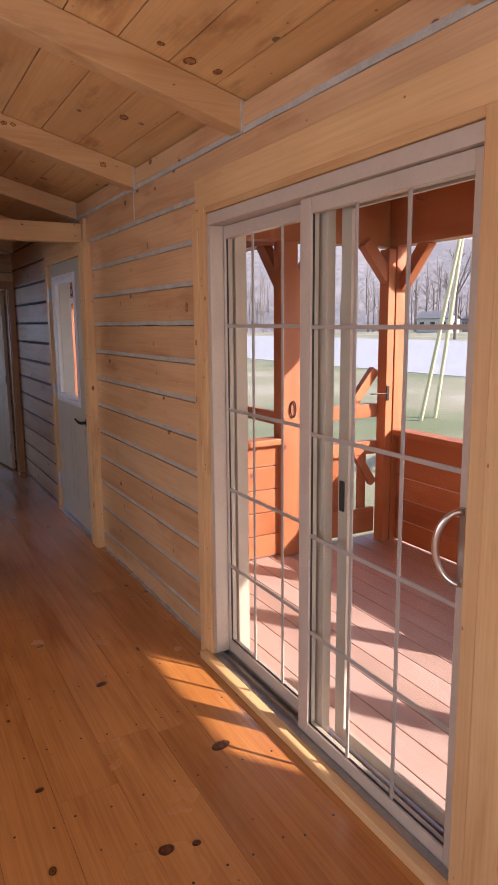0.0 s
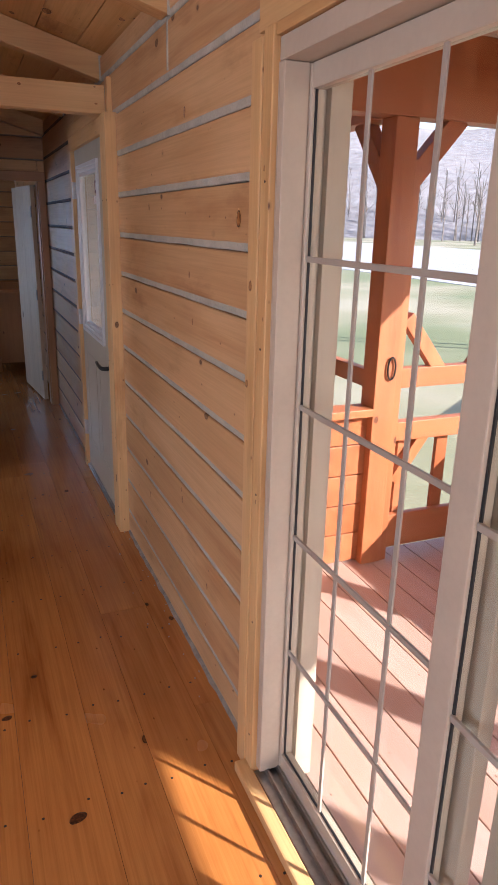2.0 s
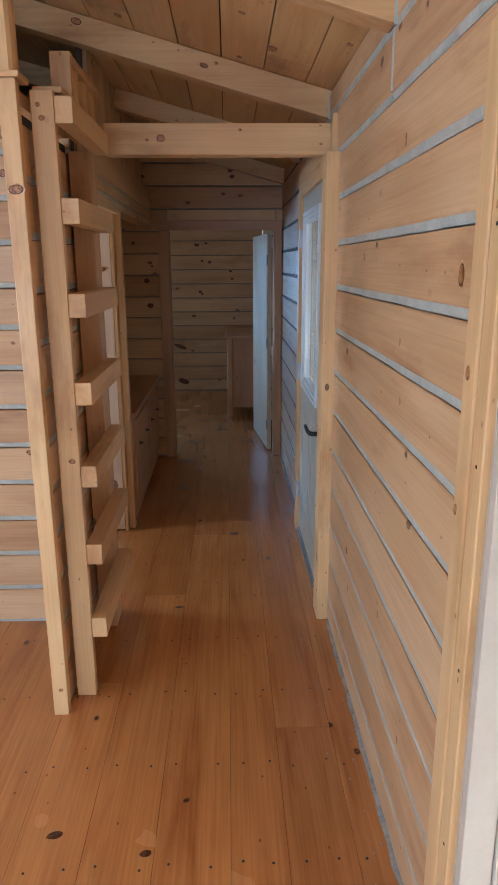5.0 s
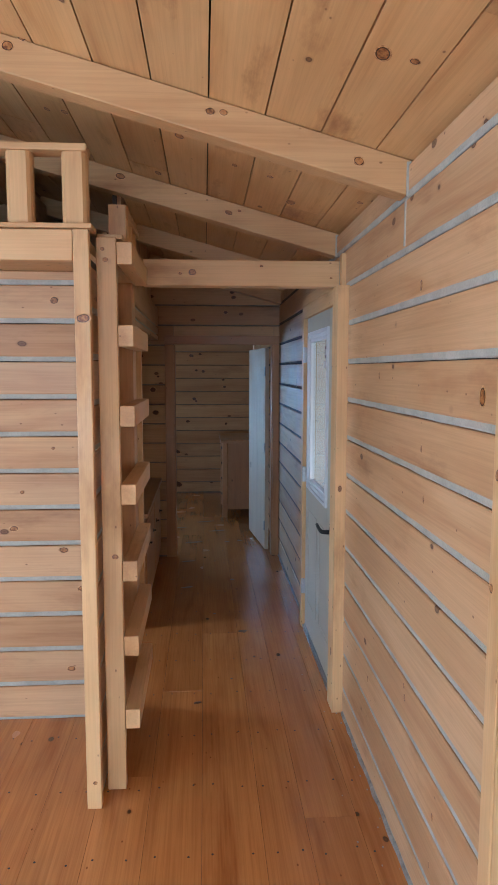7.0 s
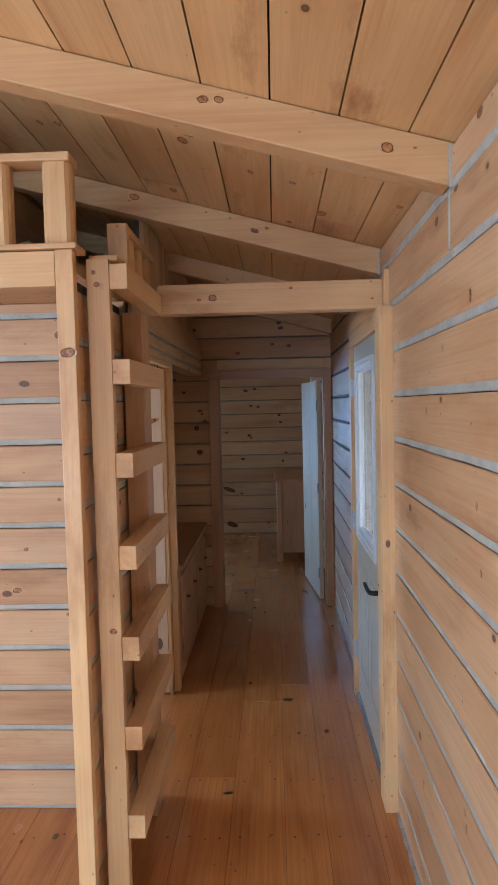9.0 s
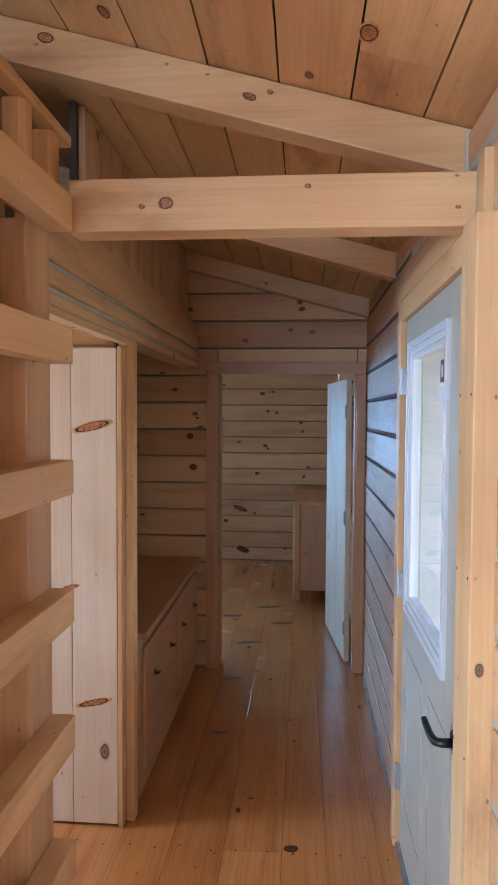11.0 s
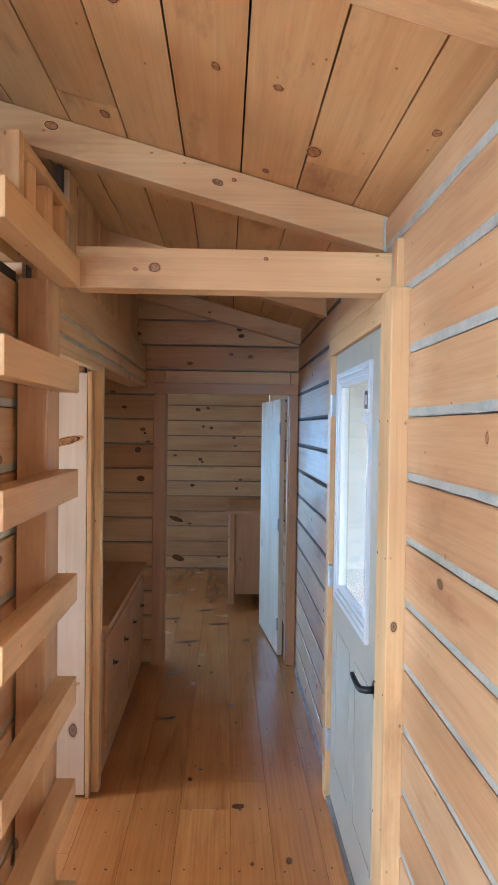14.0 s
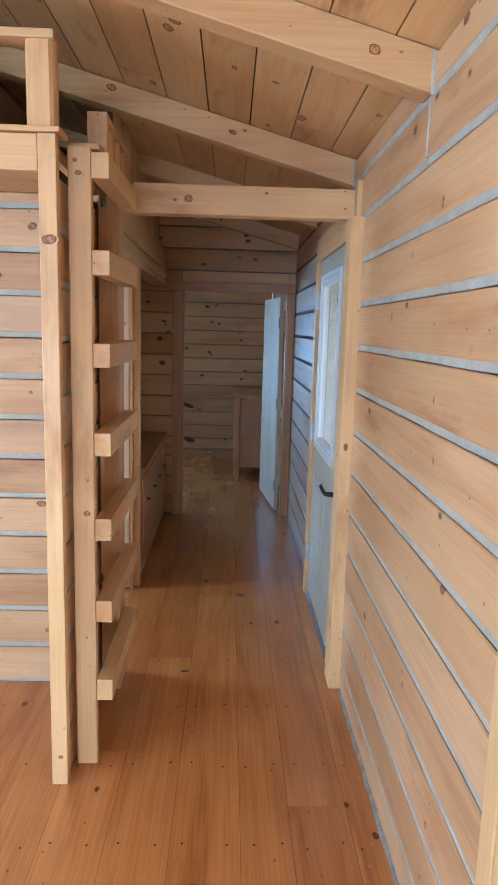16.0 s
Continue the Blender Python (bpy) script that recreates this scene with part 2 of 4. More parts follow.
def tube(points, radius, sides=10):
    """A round bar swept along points."""
    bm = bmesh.new()
    pts = [Vector(p) for p in points]
    rings = []
    for k, p in enumerate(pts):
        d = (pts[min(k + 1, len(pts) - 1)] - pts[max(k - 1, 0)]).normalized()
        u = d.orthogonal().normalized() if not rings else (u - d * u.dot(d)).normalized()
        v = d.cross(u)
        r = radius(k / (len(pts) - 1)) if callable(radius) else radius
        rings.append([bm.verts.new(p + u * (r * math.cos(2 * math.pi * j / sides)) + v * (r * math.sin(2 * math.pi * j / sides))) for j in range(sides)])
    for a, b in zip(rings, rings[1:]):
        for j in range(sides):
            bm.faces.new((a[j], a[(j + 1) % sides], b[(j + 1) % sides], b[j]))
    bm.faces.new(rings[0])
    bm.faces.new(rings[-1])
    bmesh.ops.recalc_face_normals(bm, faces=bm.faces)
    return bm


def merge(*meshes):
    bm = meshes[0]
    for other in meshes[1:]:
        me = bpy.data.meshes.new("tmp")
        other.to_mesh(me)
        other.free()
        bm.from_mesh(me)
        bpy.data.meshes.remove(me)
    return bm


def cut_under_roof(bm, drop=0.0):
    for nx, side in ((SLOPE, 1), (-SLOPE, -1)):
        at = (1.33, 0, EAVE_Z - drop) if side > 0 else (2 * RIDGE - 1.33, 0, EAVE_Z - drop)
        geom = bm.verts[:] + bm.edges[:] + bm.faces[:]
        if geom:
            got = bmesh.ops.bisect_plane(bm, geom=geom, plane_co=at, plane_no=Vector((nx, 0, 1)), clear_outer=True)
            rim = [g for g in got["geom_cut"] if isinstance(g, bmesh.types.BMEdge)]
            if rim:
                bmesh.ops.holes_fill(bm, edges=rim)
    return bm


def log_profile(height, depth):
    """Cross-section of a squared log, (depth, z): crisp upper edges, eased lower ones."""
    half, d = height / 2, depth / 2
    return [(-d, -half + 0.007), (-d + 0.002, -half + 0.002), (-d + 0.007, -half), (d - 0.007, -half), (d - 0.002, -half + 0.002), (d, -half + 0.007),
            (d, half - 0.004), (d - 0.004, half), (-d + 0.004, half), (-d, half - 0.004)]


def chink_mesh(axis, f_lo, f_hi, z0, z1, a0, a1):
    """A strip of chinking in the joint under a log, sloping back towards the log below, on both faces of the wall."""
    bm = bmesh.new()
    ring = [(f_lo + 0.005, z0), (f_lo + 0.002, z0 + 0.005), (f_lo + 0.0025, z1 + 0.003), (f_hi - 0.0025, z1 + 0.003), (f_hi - 0.002, z0 + 0.005), (f_hi - 0.005, z0)]
    n = max(2, int((a1 - a0) / 0.12))
    r = random.Random(int(z0 * 1000) + int(a0 * 1000))
    rings = []
    for k in range(n + 1):
        a = a0 + (a1 - a0) * k / n
        dz, df = r.uniform(-0.0015, 0.0015), r.uniform(-0.001, 0.001)
        rings.append([bm.verts.new((f + df, a, z + dz) if axis == "y" else (a, f + df, z + dz)) for f, z in ring])
    for p, q in zip(rings, rings[1:]):
        for k in range(6):
            bm.faces.new((p[k], p[(k + 1) % 6], q[(k + 1) % 6], q[k]))
    bm.faces.new(rings[0])
    bm.faces.new(rings[-1])
    bmesh.ops.recalc_face_normals(bm, faces=bm.faces)
    return bm


def log_mesh(axis, face_mid, z, a0, a1, height, depth):
    bm = bmesh.new()
    ends = []
    for a in (a0, a1):
        ring = []
        for u, w in log_profile(height, depth):
            co = (face_mid + u, a, z + w) if axis == "y" else (a, face_mid + u, z + w)
            ring.append(bm.verts.new(co))
        ends.append(ring)
    n = len(ends[0])
    for k in range(n):
        bm.faces.new((ends[0][k], ends[0][(k + 1) % n], ends[1][(k + 1) % n], ends[1][k]))
    bm.faces.new(ends[0])
    bm.faces.new(ends[1])
    bmesh.ops.recalc_face_normals(bm, faces=bm.faces)
    return bm


def spans(a0, a1, cuts):
    out = [(a0, a1)]
    for c0, c1 in cuts:
        out = [s for p0, p1 in out for s in ((p0, min(p1, c0)), (max(p0, c1), p1)) if s[1] - s[0] > 0.02]
    return out


def log_wall(name, axis, f0, f1, a0, a1, z1, openings=(), label="", gable=False, breaks=(), lift=0.0, z0=0.0, drop=0.0, course=0.178, filler=None, width=CHINK):
    """A wall of stacked squared logs with chinking or the given filler in the joints; f0 and f1 are its faces, openings
    (a0, a1, z0, z1).
    """
    mid, depth = (f0 + f1) / 2, abs(f1 - f0)
    core = bmesh.new()
    edges_a = sorted({a0, a1, *(o[k] for o in openings for k in (0, 1))})
    edges_z = sorted({z0, z1, *(o[k] for o in openings for k in (2, 3) if z0 < o[k] < z1)})
    inset = min(0.035, depth * 0.3)
    lo, hi = min(f0, f1) + inset, max(f0, f1) - inset
    for p, q in zip(edges_a, edges_a[1:]):
        if q <= a0 or p >= a1:
            continue
        for r, s in zip(edges_z, edges_z[1:]):
            if any(o[0] <= p and q <= o[1] and o[2] <= r and s <= o[3] for o in openings):
                continue
            if axis == "y":
                bm_box(core, lo, hi, p, q, r, s)
            else:
                bm_box(core, p, q, lo, hi, r, s)
    if gable:
        cut_under_roof(core, drop)
    wall = thing(name, core, JOINT, label, "wall", "structure")
    k = 0
    while True:
        bottom, top = z0 + k * course + lift, z0 + (k + 1) * course + lift
        k += 1
        if bottom >= z1 - 0.02:
            break
        bottom, top = max(bottom, z0), min(top, z1)
        if top - bottom < 0.03:
            continue
        crossing = [o for o in openings if o[2] < top - 0.01 and o[3] > bottom + 0.01]
        pieces = [(bottom, top, spans(a0, a1, [(o[0], o[1]) for o in crossing]))]
        for o in crossing:
            if bottom + 0.02 < o[3] < top:
                pieces.append((o[3], top, [(o[0], o[1])]))
            if bottom < o[2] < top - 0.02:
                pieces.append((bottom, o[2], [(o[0], o[1])]))
        for p, q, runs in pieces:
            for s0, s1 in runs:
                stops = [s0, *[c for kk, c in breaks if kk == k - 1 and s0 + 0.1 < c < s1 - 0.1], s1]
                for u, v in zip(stops, stops[1:]):
                    gap = width if p > z0 + 0.005 else 0.012
                    if q - p < gap + 0.02:
                        continue
                    bm = log_mesh(axis, mid, (p + gap + q) / 2, u + 0.002, v - 0.002, q - p - gap, depth)
                    strip = chink_mesh(axis, lo - inset, hi + inset, p + (0.0035 if p > z0 + 0.005 else 0.0), p + gap, u + 0.002, v - 0.002)
                    if gable:
                        cut_under_roof(bm, drop)
                        cut_under_roof(strip, drop)
                        if not bm.faces:
                            bm.free()
                            strip.free()
                            continue
                    part("log", bm, LOG[axis], wall)
                    # with a filler given, this strip stands for an open joint
                    part("chinking", strip, filler or CHINKING, wall)
    return wall


def foot_bead(y0, y1):
    """An uneven bead pressed into the corner of floor and long wall."""
    bm = bmesh.new()
    r = random.Random(int(y0 * 100))
    n = max(2, int((y1 - y0) / 0.06))
    rings = []
    for k in range(n + 1):
        y = y0 + (y1 - y0) * k / n
        w, h = 0.010 + r.uniform(-0.003, 0.005), 0.010 + r.uniform(-0.004, 0.006)
        rings.append([bm.verts.new(c) for c in ((WALL + 0.002, y, 0.0), (WALL - w, y, 0.0), (WALL - w * 0.55, y, h * 0.6), (WALL + 0.002, y, h))])
    for p, q in zip(rings, rings[1:]):
        for k in range(4):
            bm.faces.new((p[k], p[(k + 1) % 4], q[(k + 1) % 4], q[k]))
    bm.faces.new(rings[0])
    bm.faces.new(rings[-1])
    bmesh.ops.recalc_face_normals(bm, faces=bm.faces)
    return bm


# ---- structure ----
SLIDE = (1.40, 2.93, 0.0, 2.05)
DOOR = (4.95, 6.02, 0.0, 2.085)
BEDWIN = (8.45, 8.95, 0.85, 1.85)
NORTHWIN = (-1.75, -0.55, 0.85, 1.95)
log_wall("wall_east", "y", WALL, OUT, BACK, DOOR[1], 2.42, [SLIDE, DOOR], "honey pine log wall with pale grey chinking", breaks=[(12, 3.92), (5, 0.2)], course=0.1828, lift=-0.0678)
log_wall("wall_passage", "y", WALL, OUT, DOOR[1] + 0.002, END, 2.42, [BEDWIN], "knotty pine log wall with open dark joints beyond the entrance door", course=0.18, lift=-0.023, filler=GAP, width=0.019)
part("caulk", foot_bead(3.047, 4.81), BEAD, bpy.data.objects["wall_east"], "pale bead of chinking along the wall's foot")
part("caulk", foot_bead(6.047, FAR - 0.023), BEAD, bpy.data.objects["wall_passage"], "pale bead of chinking along the wall's foot")
LWIN = [(-1.4, -0.2, 0.9, 2.0), (1.2, 3.0, 0.9, 2.0), (5.15, 5.85, 1.0, 1.9), (9.7, 10.7, 0.95, 1.9)]
log_wall("wall_west", "y", LEFT, LEFT - 0.14, BACK, END, 2.42, LWIN, "pine log wall with windows")
log_wall("wall_south", "x", BACK, BACK - 0.14, LEFT, WALL, 2.95, [(-1.6, 0.7, 0.7, 2.05)], "pine log gable wall with a wide window", gable=True)
log_wall("wall_north", "x", END, END + 0.14, LEFT, WALL, 2.95, [NORTHWIN], "knotty pine log end wall of the bedroom", gable=True, course=0.183, lift=-0.035, filler=SEAM, width=0.010)
log_wall("wall_bedroom", "x", FAR, FAR + 0.12, LEFT, WALL, 2.95, [(0.34, 1.245, 0.0, 1.972)], "pine log partition with a cased doorway", gable=True, lift=-0.009, filler=SEAM, width=0.011)
log_wall("wall_loft", "x", 4.85, 4.97, LEFT, 0.198, 2.19, [], "pine log wall under the sleeping loft with grey chinking", course=0.1776, lift=-0.0066)

log_wall("wall_ladder", "y", 0.192, 0.147, 4.178, 4.848, 2.16, [], "short pine log wall behind the ladder with grey chinking", course=0.1776, lift=-0.0066)

# floor: a sheet with planks on it
floor = thing("floor", block(LEFT - 0.14, OUT, BACK - 0.14, END + 0.14, -0.16, -0.022), plain("subfloor", (0.12, 0.07, 0.04), 0.8), "wide orange-brown varnished pine plank floor", "floor", "structure")
rng = random.Random(5)
seams = [0.384 - 0.209 * k for k in range(13, 0, -1)] + [0.384, 0.597, 0.826, 0.996, 1.2, WALL + 0.03]
for x, x1 in zip(seams, seams[1:]):
    y = BACK - rng.uniform(0, 2.5)
    while y < END:
        y1 = y + rng.uniform(2.4, 3.8)
        p, q = max(y, BACK), min(y1, END)
        if q - p > 0.05:
            part("plank", block(x + 0.0005, x1 - 0.0005, p + 0.0005, q - 0.0005, -0.022, rng.uniform(-0.0006, 0.0), 0.0009), FLOOR, floor)
        y = y1
# nail heads, two to a plank, in rows over the joists
nb = bmesh.new()
row = -1.9
while row < END - 0.1:
    for x, x1 in zip(seams, seams[1:]):
        for f in (0.22, 0.78):
            cx = x + (x1 - x) * f + rng.uniform(-0.012, 0.012)
            if LEFT + 0.05 < cx < WALL - 0.03:
                bmesh.ops.create_cone(nb, cap_ends=True, segments=7, radius1=0.0045, radius2=0.0045, depth=0.001, matrix=Matrix.Translation((cx, row + rng.uniform(-0.015, 0.015), 0.0004)))
    row += 0.41
thing("floor_nails", nb, NAIL, "dark nail heads in rows across the floor", "nails", "stuff")

# ceiling: boards along the house, in one mesh
cb = bmesh.new()
for side in (1, -1):
    run = 1.33 - RIDGE + 0.2
    n = math.ceil(run / 0.186)
    for k in range(n):
        d0, d1 = (k * 0.186 + 0.03 if k else 0) + 0.0026, (k + 1) * 0.186 + 0.03 - 0.0026
        y = BACK - 0.3
        r2 = random.Random(40 + k + 100 * (side > 0))
        while y < END + 0.2:
            y1 = min(y + r2.uniform(2.6, 4.2), END + 0.3)
            tmp = bmesh.new()
            lift = r2.uniform(0, 0.0015)
            bm_box(tmp, RIDGE + side * (d1 if side < 0 else d0), RIDGE + side * (d0 if side < 0 else d1), y + 0.0008, y1 - 0.0008, lift, 0.022)
            for v in tmp.verts:
                v.co.z += ceiling_z(RIDGE) - SLOPE * abs(v.co.x - RIDGE)
            merge(cb, tmp)
            y = y1
ceiling = thing("ceiling", cb, CEIL, "sloped ceiling of wide knotty pine boards", "ceiling", "structure")
rb = bmesh.new()
for side in (1, -1):
    tmp = block(min(RIDGE, RIDGE + side * 2.25), max(RIDGE, RIDGE + side * 2.25), BACK - 0.45, END + 0.45, 0.03, 0.10)
    for v in tmp.verts:
        v.co.z += ceiling_z(RIDGE) - SLOPE * abs(v.co.x - RIDGE)
    merge(rb, tmp)
thing("roof", rb, ROOFING, "dark low-pitched cabin roof", "roof", "structure")

# rafters
RAFTERS = [-1.10, 0.15, 1.40, 2.65, 3.90, 5.13, 6.45, 7.66]
for y in RAFTERS:
    for side in (1, -1):
        xa, xb = RIDGE, (1.318 if side > 0 else LEFT)
        bm = beam((xa, y + 0.045, ceiling_z(xa) - 0.06), (xb, y + 0.045, ceiling_z(xb) - 0.06), 0.09, 0.112, 0.005)
        thing("rafter", bm, TRIM["x"], "pale squared pine rafter under the ceiling boards", "rafter", group="ceiling rafters")
thing("ridge_beam", block(RIDGE - 0.05, RIDGE + 0.05, BACK, END, ceiling_z(RIDGE) - 0.22, ceiling_z(RIDGE) - 0.07, 0.005), TRIM["y"], "pine ridge beam along the ceiling", "beam")

# ---- trim and doors of the long wall ----
trim = holder("trim_slider", "pine casing boards round the sliding door", "trim")
trim["kind"] = "structure"
part("casing", block(1.258, WALL + 0.02, 2.985, 3.045, 0.0, 2.06, 0.004), TRIM["z"], trim)
part("casing", block(1.262, OUT - 0.02, 2.932, 2.983, 0.0, 2.075, 0.004), TRIM["z"], trim)
part("casing", block(1.262, OUT - 0.02, 1.345, 1.398, 0.0, 2.075, 0.004), TRIM["z"], trim)
part("casing", block(1.258, WALL + 0.02, 1.235, 1.343, 0.0, 2.06, 0.004), TRIM["z"], trim)
part("head_strip", block(1.268, OUT - 0.02, 1.399, 2.931, 2.0495, 2.0765, 0.003), TRIM["y"], trim)
part("head_board", block(1.275, OUT - 0.02, 1.235, 3.045, 2.077, 2.21, 0.004), TRIM["y"], trim)
part("sill_board", block(1.225, 1.268, 1.345, 2.983, 0.0, 0.035, 0.006), TRIM["y"], trim)


def sliding_door():
    door = holder("door_1", "white vinyl sliding patio door with grilles, closed", "sliding door")
    door["kind"] = "structure"
    y0, y1, z1 = 1.402, 2.928, 2.048
    part("frame_head", block(1.278, 1.40, y0, y1, 2.0, z1, 0.003), VINYL, door)
    part("frame_jamb", block(1.278, 1.40, y1 - 0.001, y1 + 0.003, 0.045, 1.999), VINYL, door)
    part("jamb_face", block(1.278, 1.342, y1 - 0.026, y1 - 0.0015, 0.045, 1.999, 0.003), VINYL, door)
    part("frame_jamb", block(1.278, 1.40, y0 - 0.003, y0 - 0.0025, 0.045, 1.999), VINYL, door)
    part("track", merge(block(1.27, 1.41, y0, y1, 0.0, 0.03, 0.003), block(1.300, 1.306, y0, y1, 0.029, 0.05), block(1.335, 1.341, y0, y1, 0.029, 0.05), block(1.372, 1.378, y0, y1, 0.029, 0.045)), ALUMINIUM, door, "dull metal sill track")

    def panel(name, p0, p1, xf, s0, s1, zb, bot):
        zt, top = 1.998, 0.053
        body = part(name, merge(block(xf, xf + 0.036, p0, p0 + s0, zb, zt, 0.004), block(xf, xf + 0.036, p1 - s1, p1, zb, zt, 0.004),
                                block(xf + 0.001, xf + 0.035, p0 + s0, p1 - s1, zt - top, zt, 0.003), block(xf + 0.001, xf + 0.035, p0 + s0, p1 - s1, zb, zb + bot, 0.003)), VINYL, door)
        g0, g1, h0, h1 = p0 + s0, p1 - s1, zb + bot, zt - top
        part("gasket", merge(block(xf + 0.009, xf + 0.0145, g0, g0 + 0.004, h0, h1), block(xf + 0.009, xf + 0.0145, g1 - 0.004, g1, h0, h1), block(xf + 0.009, xf + 0.0145, g0 + 0.004, g1 - 0.004, h0, h0 + 0.004)), GASKET, body, "black glazing gasket")
        pane = part("pane", block(xf + 0.015, xf + 0.021, g0 + 0.001, g1 - 0.001, h0 + 0.001, h1 - 0.001), GLASS, body, "clear glass")
        pane.visible_shadow = False
        for c in range(1, 3):
            yy = g0 + (g1 - g0) * c / 3
            part("grille_bar", block(xf + 0.007, xf + 0.013, yy - 0.007, yy + 0.007, h0, h1, 0.002), MUNTIN, body)
        for r in range(1, 5):
            zz = h0 + (h1 - h0) * r / 5
            part("grille_bar", block(xf + 0.005, xf + 0.0125, g0, g1, zz - 0.007, zz + 0.007, 0.002), MUNTIN, body)
        return body

    fixed = panel("fixed_panel", 2.13, 2.926, 1.343, 0.07, 0.034, 0.04, 0.06)
    slider = panel("sliding_panel", 1.40, 2.228, 1.298, 0.055, 0.066, 0.035, 0.047)
    # screen frame outside, seen edge-on beside the meeting stile
    part("screen_frame", merge(block(1.384, 1.40, 2.05, 2.105, 0.05, 1.998, 0.002), block(1.384, 1.40, 1.44, 1.48, 0.05, 1.998, 0.002), block(1.384, 1.40, 1.48, 2.05, 1.95, 1.998, 0.002), block(1.384, 1.40, 1.48, 2.05, 0.05, 0.10, 0.002)), VINYL, door)
    part("screen_latch", block(1.376, 1.384, 2.065, 2.09, 0.93, 1.04, 0.004), GASKET, door, "black screen latch")
    # bow handle on its back plate
    h = part("handle_plate", block(1.288, 1.2985, 1.412, 1.446, 0.89, 1.11, 0.006), STEEL, slider, "brushed nickel plate")
    pts = [(1.288 - 0.045 * math.sin(math.pi * k / 20), 1.43 + 0.05 * math.sin(math.pi * k / 20), 1.0 + 0.10 * math.cos(math.pi * k / 20)) for k in range(21)]
    part("handle_bow", tube(pts, lambda f: 0.007 + 0.003 * math.sin(math.pi * f), 12), STEEL, slider, "brushed nickel bow handle", smooth=True)
    # liners that close the log ends outside the frame
    part("outer_liner", block(1.4005, OUT + 0.012, 2.905, 2.9285, -0.02, 2.05, 0.002), VINYL, door)
    part("outer_liner", block(1.4005, OUT + 0.012, 1.4005, 1.424, -0.02, 2.05, 0.002), VINYL, door)
    part("outer_liner", block(1.4005, OUT + 0.012, 1.4245, 2.9045, 2.02, 2.0495, 0.002), VINYL, door)
    return door


sliding_door()

# post, beam and casing beside the entrance door
thing("door_post", block(1.252, WALL + 0.03, 4.812, 4.945, 0.0, 2.135, 0.005), TRIM["z"], "pale pine post beside the entrance door", "post")
thing("tie_beam", block(0.322, 1.290, 4.955, 5.045, 2.142, 2.268, 0.006), TRIM["x"], "squared pine beam across the passage with one knot", "beam")
thing("beam_block", block(1.284, WALL + 0.02, 4.885, 4.938, 2.1365, 2.295, 0.004), TRIM["z"], "short pine block beside the beam's end", "block")
casing = holder("trim_entrance", "pine casing of the entrance door", "trim")
casing["kind"] = "structure"
part("head_board", block(1.268, OUT - 0.03, 4.947, 6.08, 2.062, 2.141, 0.004), TRIM["y"], casing)
part("head_board", block(1.268, OUT - 0.03, 5.048, 6.08, 2.142, 2.20, 0.003), TRIM["y"], casing)
part("casing", block(1.262, 1.329, 5.968, 6.045, 0.0, 2.06, 0.004), TRIM["z"], casing)


